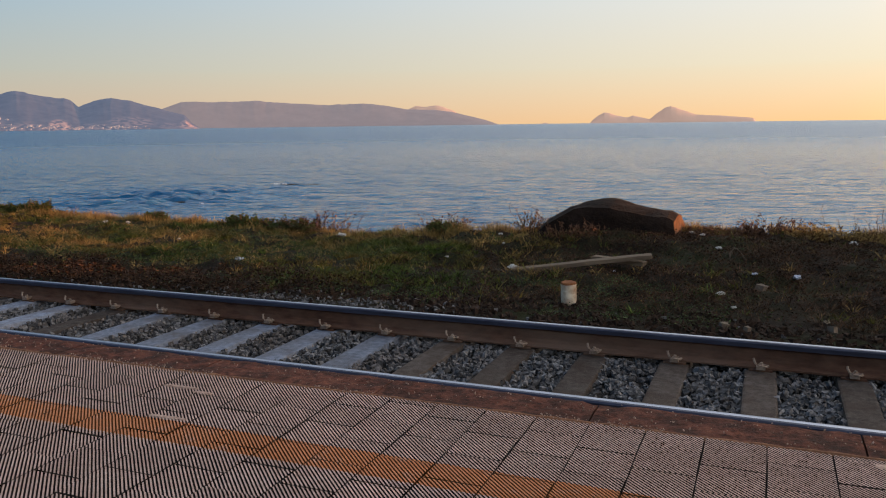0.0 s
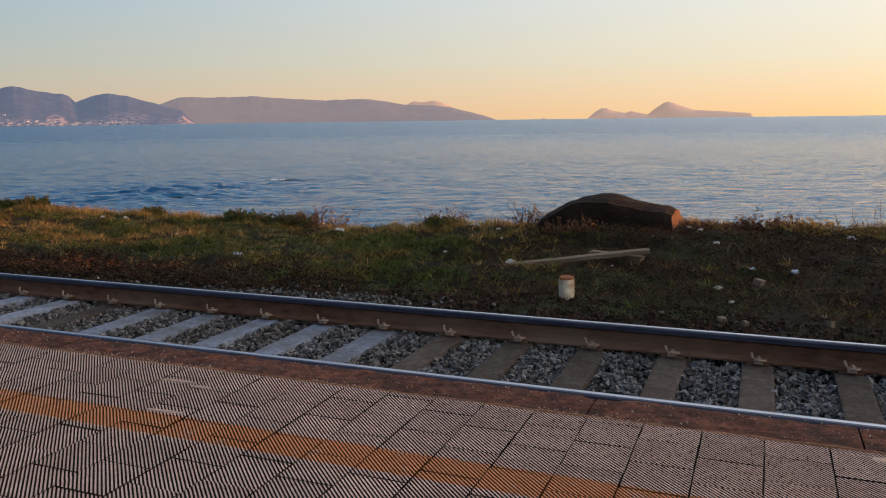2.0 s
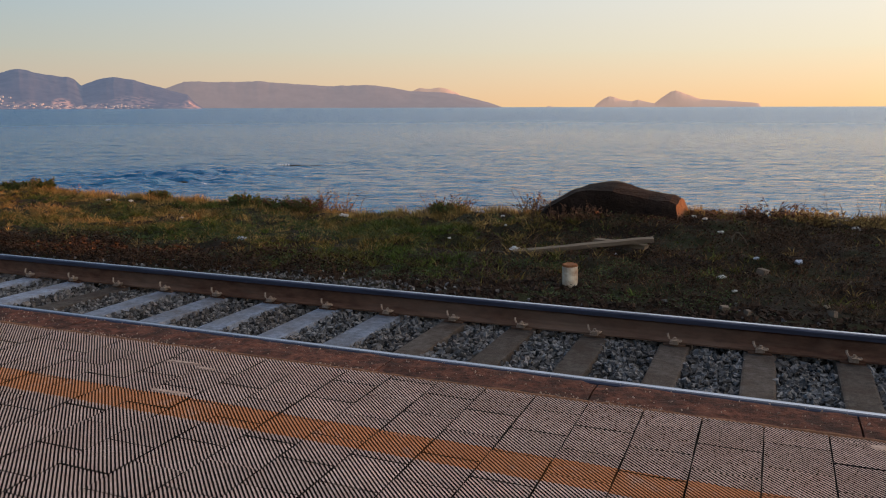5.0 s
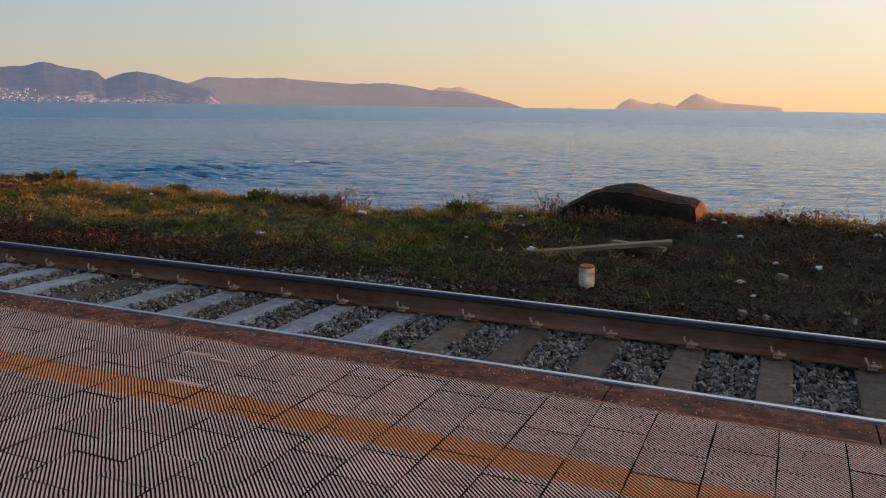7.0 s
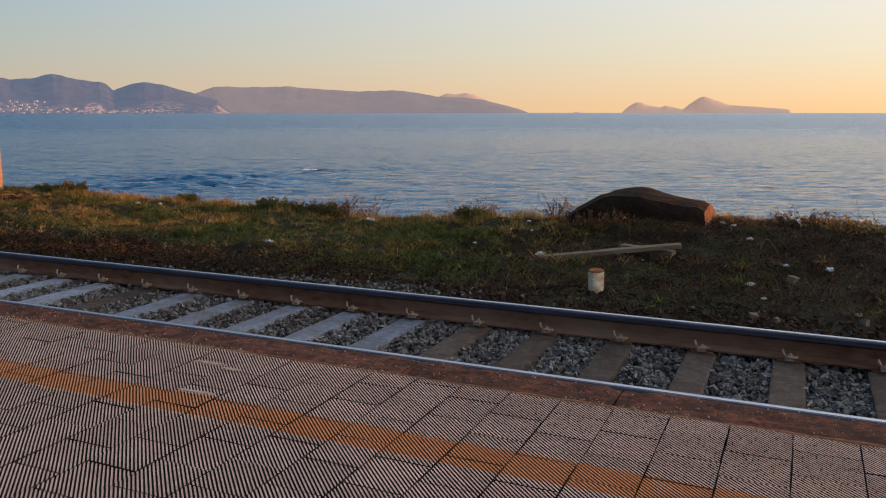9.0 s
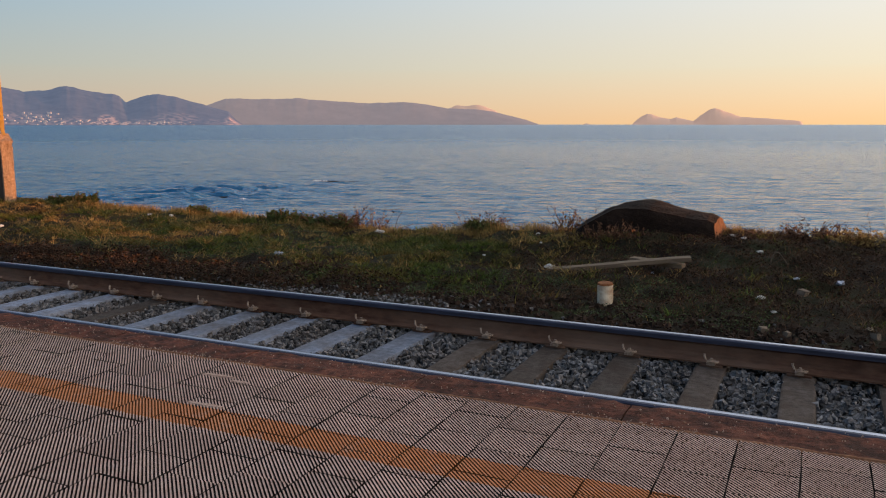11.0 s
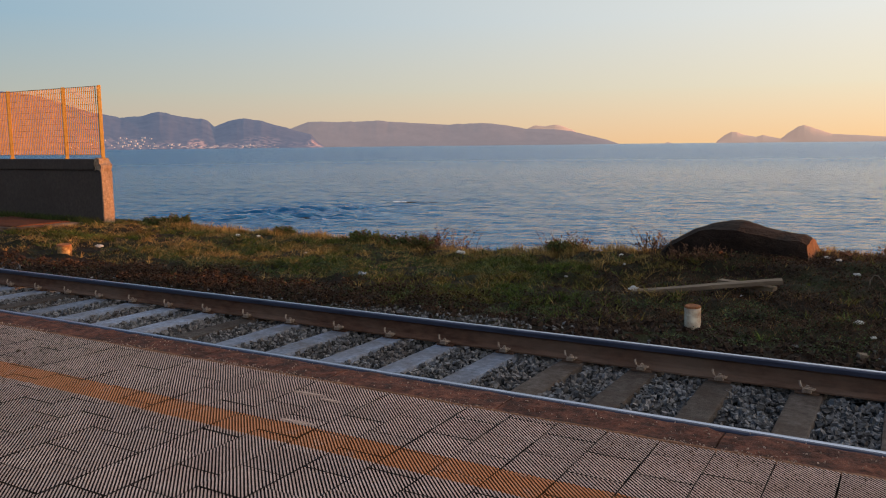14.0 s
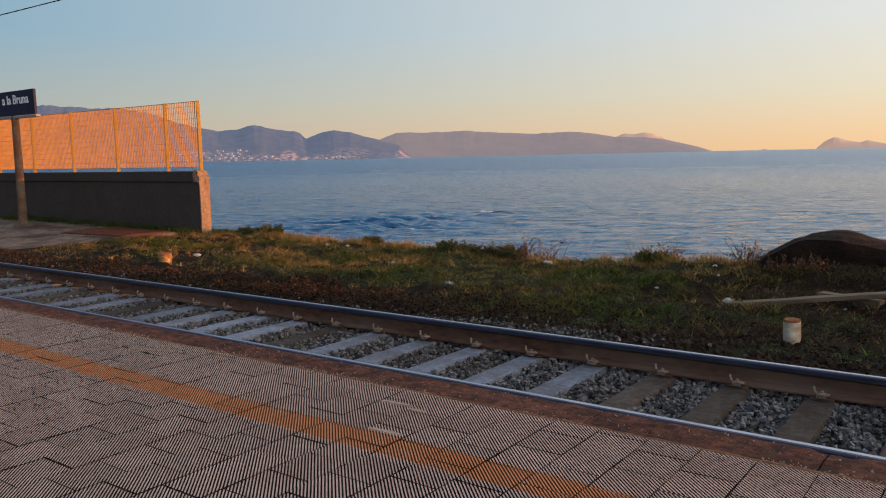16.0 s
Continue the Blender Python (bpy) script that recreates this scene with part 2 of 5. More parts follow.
# near-black, for the shaded wave streaks over the reef
M["reef"] = surface("dark_wave_streak", (0.008, 0.009, 0.010), (0.022, 0.023, 0.025), 3, 0.75, 0.8, 6, depth=0.2)
M["foam"] = surface("white_foam", (0.6, 0.63, 0.66), (0.8, 0.82, 0.84), 3, 0.7, 0.5, 6, depth=0.1)
M["cable"] = surface("black_cable", (0.02, 0.02, 0.02), (0.05, 0.05, 0.05), 20, 0.6, 0)
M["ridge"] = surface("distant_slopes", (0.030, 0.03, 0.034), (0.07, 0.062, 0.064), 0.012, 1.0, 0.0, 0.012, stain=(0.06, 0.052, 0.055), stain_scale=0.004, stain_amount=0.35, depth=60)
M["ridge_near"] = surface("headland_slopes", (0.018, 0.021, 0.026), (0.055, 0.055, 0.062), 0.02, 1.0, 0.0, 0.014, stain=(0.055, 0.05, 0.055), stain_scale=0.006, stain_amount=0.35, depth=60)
# farthest land: peach haze put into the base colour as well
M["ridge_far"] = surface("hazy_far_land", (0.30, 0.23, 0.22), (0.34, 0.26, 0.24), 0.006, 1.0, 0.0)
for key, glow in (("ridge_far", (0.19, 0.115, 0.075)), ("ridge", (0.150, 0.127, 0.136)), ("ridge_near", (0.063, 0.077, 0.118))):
    # haze: light scattered by the bay air, put into the far backdrop as a glow
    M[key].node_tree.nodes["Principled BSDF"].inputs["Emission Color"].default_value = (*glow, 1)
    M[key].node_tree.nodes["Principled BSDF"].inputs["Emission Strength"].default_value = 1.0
# air haze put on the houses as glow, so their dark sides fade
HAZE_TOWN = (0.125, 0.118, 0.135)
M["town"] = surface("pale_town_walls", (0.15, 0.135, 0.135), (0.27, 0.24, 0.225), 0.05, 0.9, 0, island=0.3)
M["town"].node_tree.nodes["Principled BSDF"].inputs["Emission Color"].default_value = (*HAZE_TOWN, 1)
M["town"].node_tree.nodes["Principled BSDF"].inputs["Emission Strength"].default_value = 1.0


def let_light_through(m, amount):
    """Thin leaves pass part of the light that falls on their far side."""
    n, l = m.node_tree.nodes, m.node_tree.links
    p, out = n["Principled BSDF"], n["Material Output"]
    t = n.new("ShaderNodeBsdfTranslucent")
    l.new(p.inputs["Base Color"].links[0].from_socket, t.inputs[0])
    x = n.new("ShaderNodeMixShader")
    x.inputs[0].default_value = amount
    l.new(p.outputs[0], x.inputs[1])
    l.new(t.outputs[0], x.inputs[2])
    l.new(x.outputs[0], out.inputs[0])


for key in ("grass", "straw", "leaf", "weed"):
    let_light_through(M[key], 0.3)


def add_cliffs(m, radius, spots, rock, amount):
    """Bare pale rock where the cliffs drop to the sea, low sunlight put into its colour: bearing in degrees, width and
    height in metres.
    """
    n, l = m.node_tree.nodes, m.node_tree.links
    p = n["Principled BSDF"]
    geo = n.new("ShaderNodeNewGeometry")
    noi = n.new("ShaderNodeTexNoise")
    noi.inputs["Scale"].default_value, noi.inputs["Detail"].default_value = 0.045, 6
    l.new(geo.outputs["Position"], noi.inputs["Vector"])
    ragged = n.new("ShaderNodeMapRange")
    ragged.inputs["From Min"].default_value, ragged.inputs["From Max"].default_value = 0.42, 0.58
    ragged.inputs["To Max"].default_value = amount
    l.new(noi.outputs[0], ragged.inputs["Value"])
    for bearing, width, height, z in spots:
        mp = n.new("ShaderNodeMapping")
        mp.vector_type = "TEXTURE"
        mp.inputs["Location"].default_value = (-math.sin(radians(bearing)) * radius, math.cos(radians(bearing)) * radius, z)
        mp.inputs["Rotation"].default_value = (0, 0, radians(bearing))
        mp.inputs["Scale"].default_value = (width, 260, height)
        l.new(geo.outputs["Position"], mp.inputs[0])
        ln = n.new("ShaderNodeVectorMath")
        ln.operation = "LENGTH"
        l.new(mp.outputs[0], ln.inputs[0])
        edge = n.new("ShaderNodeMapRange")
        edge.inputs["From Min"].default_value, edge.inputs["From Max"].default_value = 1.0, 0.55
        l.new(ln.outputs["Value"], edge.inputs["Value"])
        fac = n.new("ShaderNodeMath")
        fac.operation = "MULTIPLY"
        l.new(edge.outputs[0], fac.inputs[0])
        l.new(ragged.outputs[0], fac.inputs[1])
        x = n.new("ShaderNodeMix")
        x.data_type = "RGBA"
        l.new(fac.outputs[0], x.inputs[0])
        l.new(p.inputs["Base Color"].links[0].from_socket, x.inputs[6])
        x.inputs[7].default_value = (*rock, 1)
        l.new(x.outputs[2], p.inputs["Base Color"])


# strongest at 39.3, where the sunlit cliff end is painted orange
add_cliffs(M["ridge_near"], 3380, ((39.3, 48, 85, 0), (47.3, 45, 32, 8)), (0.46, 0.27, 0.18), 0.8)
add_cliffs(M["ridge_near"], 3380, ((40.6, 45, 26, 0), (49.2, 75, 34, 0), (52.2, 150, 40, 14), (45.4, 70, 22, 0), (43.0, 110, 30, 22)), (0.24, 0.17, 0.14), 0.45)

# ground: earth, moss and thin turf
M["ground"] = surface("earth_and_turf", (0.005, 0.003, 0.002), (0.024, 0.014, 0.0085), 26, 0.95, 0.8, 40, stain=(0.018, 0.022, 0.006), stain_scale=1.3, stain_amount=0.75, depth=0.03)

# water
M["sea"] = bpy.data.materials.new("sea_water")
M["sea"].use_nodes = True
n, l = M["sea"].node_tree.nodes, M["sea"].node_tree.links
p = n["Principled BSDF"]
p.inputs["Specular Tint"].default_value = (0.80, 0.94, 1.0, 1)
p.inputs["Base Color"].default_value = (0.002, 0.078, 0.195, 1)
p.inputs["Roughness"].default_value, p.inputs["IOR"].default_value = 0.28, 1.40
geo = n.new("ShaderNodeNewGeometry")
prev = None
for scale, dist, strength, st in ((0.035, 2.6, 0.30, (0.6, 1.2, 1)), (0.15, 1.6, 0.55, (0.6, 1.6, 1)), (0.36, 1.35, 0.85, (0.65, 1.8, 1)), (0.85, 0.66, 0.9, (0.65, 1.9, 1)), (2.2, 0.2, 0.9, (0.65, 1.8, 1))):
    mp = n.new("ShaderNodeMapping")
    mp.vector_type = "TEXTURE"
    mp.inputs["Scale"].default_value = [1 / q for q in st]
    mp.inputs["Rotation"].default_value = (0, 0, radians(26))
    l.new(geo.outputs["Position"], mp.inputs[0])
    t = n.new("ShaderNodeTexNoise")
    t.inputs["Scale"].default_value, t.inputs["Detail"].default_value = scale, 5
    l.new(mp.outputs[0], t.inputs["Vector"])
    b = n.new("ShaderNodeBump")
    b.inputs["Strength"].default_value, b.inputs["Distance"].default_value = strength, dist
    l.new(t.outputs[0], b.inputs["Height"])
    if prev:
        l.new(prev, b.inputs["Normal"])
    prev = b.outputs[0]
l.new(prev, p.inputs["Normal"])
# the wind roughens the open water
far = n.new("ShaderNodeVectorMath")
far.operation = "LENGTH"
l.new(geo.outputs["Position"], far.inputs[0])
wind = n.new("ShaderNodeMapRange")
wind.interpolation_type = "SMOOTHSTEP"
for key, val in (("From Min", 20), ("From Max", 430), ("To Min", 0.09), ("To Max", 0.31)):
    wind.inputs[key].default_value = val
l.new(far.outputs["Value"], wind.inputs["Value"])
l.new(wind.outputs[0], p.inputs["Roughness"])

# ---------------------------------------------------------------- mesh helpers
rng = np.random.default_rng(7)


def mesh_object(name, verts, faces, mats, parent=None, label="", smooth=False, slots=None):
    me = bpy.data.meshes.new(name)
    me.from_pydata(verts if isinstance(verts, list) else verts.tolist(), [], faces if isinstance(faces, list) else faces.tolist())
    for m in (mats if isinstance(mats, (list, tuple)) else (mats,)):
        me.materials.append(m)
    if slots is not None:
        me.polygons.foreach_set("material_index", slots)
    if smooth:
        me.polygons.foreach_set("use_smooth", [True] * len(me.polygons))
    me.update()
    ob = new(name, me)
    if parent:
        ob.parent = parent
    if label:
        tagged(ob, label)
    return ob


def part(name, bm, material, parent, label="", smooth=False):
    """Links a bmesh as one mesh object under a thing or part."""
    me = bpy.data.meshes.new(name)
    bm.normal_update()
    bm.to_mesh(me)
    bm.free()
    for m in (material if isinstance(material, (list, tuple)) else (material,)):
        me.materials.append(m)
    if smooth:
        me.polygons.foreach_set("use_smooth", [True] * len(me.polygons))
    ob = new(name, me)
    if parent:
        ob.parent = parent
    if label:
        tagged(ob, label)
    return ob


def thing(name, label, category, at=(0, 0, 0), group="", kind="", turn=0.0):
    e = new(name)
    e.empty_display_size = 0.1
    e.matrix_basis = pose(*at, 0, 0, turn)
    return tagged(e, label, category, group, kind)


def box(bm, x0, x1, y0, y1, z0, z1, bevel=0.0, m=None):
    r = bmesh.ops.create_cube(bm, size=1.0, matrix=Matrix.Translation(((x0 + x1) / 2, (y0 + y1) / 2, (z0 + z1) / 2)) @ Matrix.Diagonal((x1 - x0, y1 - y0, z1 - z0, 1)))
    vs = r["verts"]
    if bevel:
        es = list({e for v in vs for e in v.link_edges})
        out = bmesh.ops.bevel(bm, geom=es, offset=bevel, segments=2, affect="EDGES", profile=0.6)
        vs = list({v for f in out["faces"] for v in f.verts} | {v for v in vs if v.is_valid})
    if m is not None:
        bmesh.ops.transform(bm, matrix=m, verts=vs)
    return bm


def cylinder(bm, x, y, z0, z1, r0, r1=None, n=20):
    bmesh.ops.create_cone(bm, cap_ends=True, segments=n, radius1=r0, radius2=r0 if r1 is None else r1, depth=z1 - z0,
                          matrix=Matrix.Translation((x, y, (z0 + z1) / 2)))
    return bm


def tube(points, r, sides=5, taper=True):
    """Vertices and faces of a thin round strand along points."""
    vs, fs = [], []
    pts = [Vector(q) for q in points]
    for i, q in enumerate(pts):
        d = (pts[min(i + 1, len(pts) - 1)] - pts[max(i - 1, 0)]).normalized()
        a = d.orthogonal().normalized()
        b = d.cross(a)
        rr = r * (1 - 0.6 * i / (len(pts) - 1)) if taper and r < 0.02 else r
        for k in range(sides):
            t = 2 * math.pi * k / sides
            vs.append(tuple(q + (a * math.cos(t) + b * math.sin(t)) * rr))
        if i:
            for k in range(sides):
                o = (i - 1) * sides
                fs.append((o + k, o + (k + 1) % sides, o + sides + (k + 1) % sides, o + sides + k))
    return vs, fs


def value_noise(x, y, seed=0):
    """Smooth noise in 0..1 on the plane."""
    xi, yi = np.floor(x).astype(np.int64), np.floor(y).astype(np.int64)
    fx, fy = x - xi, y - yi
    fx, fy = fx * fx * (3 - 2 * fx), fy * fy * (3 - 2 * fy)

    def h(a, b):
        v = (a * 374761393 + b * 668265263 + seed * 1274126177) & 0xFFFFFFFF
        v = ((v ^ (v >> 13)) * 1274126177) & 0xFFFFFFFF
        return ((v ^ (v >> 16)) & 0xFFFF) / 65535.0

    top = h(xi, yi) * (1 - fx) + h(xi + 1, yi) * fx
    low = h(xi, yi + 1) * (1 - fx) + h(xi + 1, yi + 1) * fx
    return top * (1 - fy) + low * fy


def fractal(x, y, octaves=4, seed=0):
    out, amp, tot = 0, 1.0, 0
    for k in range(octaves):
        out = out + amp * value_noise(x * 2 ** k, y * 2 ** k, seed + k)
        tot += amp
        amp *= 0.5
    return out / tot


def grid_faces(nx, ny):
    i = np.arange((nx - 1) * (ny - 1))
    r, c = i // (nx - 1), i % (nx - 1)
    a = r * nx + c
    return np.stack([a, a + 1, a + nx + 1, a + nx], 1)


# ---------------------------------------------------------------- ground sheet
# beyond x = 2.6: added rise, out of view, to shade the track
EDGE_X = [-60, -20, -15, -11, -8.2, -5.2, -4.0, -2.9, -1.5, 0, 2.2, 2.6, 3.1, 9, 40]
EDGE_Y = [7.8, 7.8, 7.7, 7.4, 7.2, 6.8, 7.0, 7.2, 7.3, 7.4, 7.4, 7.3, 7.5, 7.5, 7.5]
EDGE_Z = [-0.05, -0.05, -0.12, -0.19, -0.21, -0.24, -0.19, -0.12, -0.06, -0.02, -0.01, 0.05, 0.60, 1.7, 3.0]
SEA = -5.0


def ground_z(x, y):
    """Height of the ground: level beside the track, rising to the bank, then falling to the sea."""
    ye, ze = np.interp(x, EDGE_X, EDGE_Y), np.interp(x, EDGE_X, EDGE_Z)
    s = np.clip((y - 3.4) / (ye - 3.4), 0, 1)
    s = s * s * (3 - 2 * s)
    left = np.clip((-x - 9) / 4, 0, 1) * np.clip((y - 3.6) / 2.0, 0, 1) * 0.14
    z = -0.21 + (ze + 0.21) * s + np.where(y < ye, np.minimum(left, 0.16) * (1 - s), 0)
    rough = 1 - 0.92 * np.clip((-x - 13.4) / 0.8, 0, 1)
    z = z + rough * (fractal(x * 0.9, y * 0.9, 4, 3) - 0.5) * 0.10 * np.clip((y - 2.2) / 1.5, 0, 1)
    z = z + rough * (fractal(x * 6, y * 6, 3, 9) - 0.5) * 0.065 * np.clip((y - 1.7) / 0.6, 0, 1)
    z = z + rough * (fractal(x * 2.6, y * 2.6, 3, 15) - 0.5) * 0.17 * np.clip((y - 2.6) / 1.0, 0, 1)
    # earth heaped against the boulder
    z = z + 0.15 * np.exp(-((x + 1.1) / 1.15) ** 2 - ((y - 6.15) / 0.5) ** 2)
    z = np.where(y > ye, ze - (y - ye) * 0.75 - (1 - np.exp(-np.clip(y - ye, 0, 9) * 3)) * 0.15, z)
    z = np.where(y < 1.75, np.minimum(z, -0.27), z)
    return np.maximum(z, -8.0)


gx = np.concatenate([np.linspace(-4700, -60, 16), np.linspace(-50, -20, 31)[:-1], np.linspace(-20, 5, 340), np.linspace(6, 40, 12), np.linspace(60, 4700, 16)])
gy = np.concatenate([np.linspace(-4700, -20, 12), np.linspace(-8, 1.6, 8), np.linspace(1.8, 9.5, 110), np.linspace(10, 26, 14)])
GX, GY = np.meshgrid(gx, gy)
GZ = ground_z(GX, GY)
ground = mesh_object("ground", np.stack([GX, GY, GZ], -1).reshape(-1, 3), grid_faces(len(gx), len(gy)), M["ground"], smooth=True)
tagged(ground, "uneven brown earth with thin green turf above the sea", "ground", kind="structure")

# ---------------------------------------------------------------- sea
sx = np.concatenate([np.linspace(-4800, -420, 24), np.linspace(-400, -190, 40), np.linspace(-189, 60, 420), np.linspace(64, 400, 40), np.linspace(450, 4800, 20)])
sy = np.concatenate([np.linspace(11, 180, 420), np.linspace(182, 400, 90), np.geomspace(410, 4850, 40)])
SX, SY = np.meshgrid(sx, sy)
SZ = np.zeros_like(SX)
for k in range(34):
    wl_ = 1.5 * 1.09 ** k * rng.uniform(0.95, 1.05)
    an = radians(90 + 24 + rng.uniform(-42, 42))
    ph = rng.uniform(0, 6.28)
    amp = 0.0042 * wl_ ** 0.9 * math.exp(-wl_ / 8.0)
    amp *= 1.7 if wl_ < 3.0 else 0.8 if wl_ < 5.0 else 0.35
    SZ += amp * np.sin((SX * math.cos(an) + SY * math.sin(an)) * 6.283 / wl_ + ph + 4.0 * fractal(SX * 0.04, SY * 0.04, 2, 40 + k))
# short steep chop over the reef
shoal = np.exp(-((SX + 52) / 11.0) ** 2 - ((SY - 56) / 12) ** 2)
chop = fractal(SX * 0.42 + 0.25 * SY, SY * 1.0 - 0.4 * SX, 4, 141)
SZ *= 1 + 1.2 * shoal
SZ += shoal * 1.35 * np.clip(chop - 0.42, -0.12, 0.4)
fade = np.clip((182 - SY) / 120, 0, 1) * np.clip((188 + SX) / 50, 0, 1) * np.clip((60 - SX) / 15, 0, 1)
sea = mesh_object("sea", np.stack([SX, SY, SEA + SZ * fade], -1).reshape(-1, 3), grid_faces(len(sx), len(sy)), M["sea"], smooth=True)
tagged(sea, "calm blue-grey sea with small ripples at dusk", "sea", kind="structure")

# ---------------------------------------------------------------- distant land


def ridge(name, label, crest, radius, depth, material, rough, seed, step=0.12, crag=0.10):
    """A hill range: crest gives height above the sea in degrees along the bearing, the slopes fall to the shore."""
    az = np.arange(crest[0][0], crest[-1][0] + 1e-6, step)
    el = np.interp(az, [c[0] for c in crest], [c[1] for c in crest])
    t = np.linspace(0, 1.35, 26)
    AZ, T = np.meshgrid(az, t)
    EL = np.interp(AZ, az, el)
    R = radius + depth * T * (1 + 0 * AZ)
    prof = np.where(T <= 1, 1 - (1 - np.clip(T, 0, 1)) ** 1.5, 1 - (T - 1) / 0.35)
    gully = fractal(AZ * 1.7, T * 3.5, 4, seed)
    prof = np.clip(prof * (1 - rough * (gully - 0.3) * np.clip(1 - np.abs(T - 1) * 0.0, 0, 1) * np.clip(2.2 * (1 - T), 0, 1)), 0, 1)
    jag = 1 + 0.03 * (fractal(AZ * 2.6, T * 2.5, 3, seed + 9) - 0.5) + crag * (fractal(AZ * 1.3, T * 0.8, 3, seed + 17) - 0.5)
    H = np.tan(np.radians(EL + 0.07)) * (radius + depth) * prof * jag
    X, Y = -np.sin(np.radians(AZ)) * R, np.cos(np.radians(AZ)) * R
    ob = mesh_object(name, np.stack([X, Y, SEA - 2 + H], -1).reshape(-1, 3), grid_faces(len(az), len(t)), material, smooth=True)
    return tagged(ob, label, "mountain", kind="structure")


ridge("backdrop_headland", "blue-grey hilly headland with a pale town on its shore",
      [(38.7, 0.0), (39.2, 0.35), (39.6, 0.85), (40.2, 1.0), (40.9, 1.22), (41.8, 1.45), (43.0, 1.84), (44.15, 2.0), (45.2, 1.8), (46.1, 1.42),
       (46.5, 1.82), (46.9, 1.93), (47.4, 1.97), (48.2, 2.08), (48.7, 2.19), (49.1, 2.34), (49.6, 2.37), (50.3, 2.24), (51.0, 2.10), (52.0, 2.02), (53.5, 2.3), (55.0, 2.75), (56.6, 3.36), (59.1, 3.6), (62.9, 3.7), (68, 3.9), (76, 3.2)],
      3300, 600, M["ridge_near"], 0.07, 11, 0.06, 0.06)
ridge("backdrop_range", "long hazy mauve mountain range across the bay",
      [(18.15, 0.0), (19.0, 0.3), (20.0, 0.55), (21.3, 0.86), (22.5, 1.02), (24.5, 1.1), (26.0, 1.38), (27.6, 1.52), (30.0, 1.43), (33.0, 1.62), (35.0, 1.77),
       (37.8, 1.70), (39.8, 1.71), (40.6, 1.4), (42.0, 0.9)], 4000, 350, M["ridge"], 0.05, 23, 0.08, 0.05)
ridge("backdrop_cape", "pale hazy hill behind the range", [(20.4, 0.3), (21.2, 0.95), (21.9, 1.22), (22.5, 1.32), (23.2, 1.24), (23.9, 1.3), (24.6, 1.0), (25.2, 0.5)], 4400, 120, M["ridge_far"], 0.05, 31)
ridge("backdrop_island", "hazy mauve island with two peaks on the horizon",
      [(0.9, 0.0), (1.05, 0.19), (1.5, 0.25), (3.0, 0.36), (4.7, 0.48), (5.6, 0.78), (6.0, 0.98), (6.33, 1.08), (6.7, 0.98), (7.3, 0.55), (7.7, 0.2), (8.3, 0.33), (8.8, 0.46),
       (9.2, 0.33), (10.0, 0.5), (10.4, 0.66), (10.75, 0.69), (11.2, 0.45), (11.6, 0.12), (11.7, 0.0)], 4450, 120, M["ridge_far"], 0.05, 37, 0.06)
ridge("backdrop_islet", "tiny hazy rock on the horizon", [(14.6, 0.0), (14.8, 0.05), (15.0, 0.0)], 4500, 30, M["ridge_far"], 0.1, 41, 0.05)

# town on the shore of the headland
tv, tf = [], []
for k in range(150):
    a = rng.choice([rng.normal(47.0, 1.0), rng.normal(51.0, 1.6), rng.normal(44.0, 0.8), rng.uniform(40, 56)], p=[0.3, 0.4, 0.15, 0.15])
    t = rng.uniform(0.01, 0.07) + (0.16 if a > 49.5 else 0.05) * rng.random() ** 2
    e = np.interp(a, [38.7, 40.2, 42, 44, 46, 49, 53, 57], [0, 1.0, 1.5, 2.0, 1.42, 2.4, 2.3, 3.3])
    r = 3300 + 600 * t
    z = SEA - 2 + math.tan(radians(e + 0.07)) * 3900 * (1 - (1 - t) ** 1.5) * 1.02
    w, d, h = rng.uniform(7, 20), rng.uniform(3, 6), rng.uniform(0.5, 1.4)
    cx, cy = -math.sin(radians(a)) * r, math.cos(radians(a)) * r
    o = len(tv)
    for i in range(8):
        tv.append((cx + (w if i & 1 else -w) / 2, cy + (d if i & 2 else -d) / 2, z + (h if i & 4 else -6)))
    tf += [(o, o + 1, o + 5, o + 4), (o + 1, o + 3, o + 7, o + 5), (o + 3, o + 2, o + 6, o + 7), (o + 2, o, o + 4, o + 6), (o + 4, o + 5, o + 7, o + 6)]
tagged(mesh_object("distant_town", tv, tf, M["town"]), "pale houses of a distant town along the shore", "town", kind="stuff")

# ---------------------------------------------------------------- platform
platform = thing("platform", "low station platform paved with pinkish ribbed tiles", "platform", kind="structure")
bm = bmesh.new()
box(bm, -60, 25, -9.0, -0.82, -0.45, 0.226)
part("platform_body", bm, M["bed"], platform)


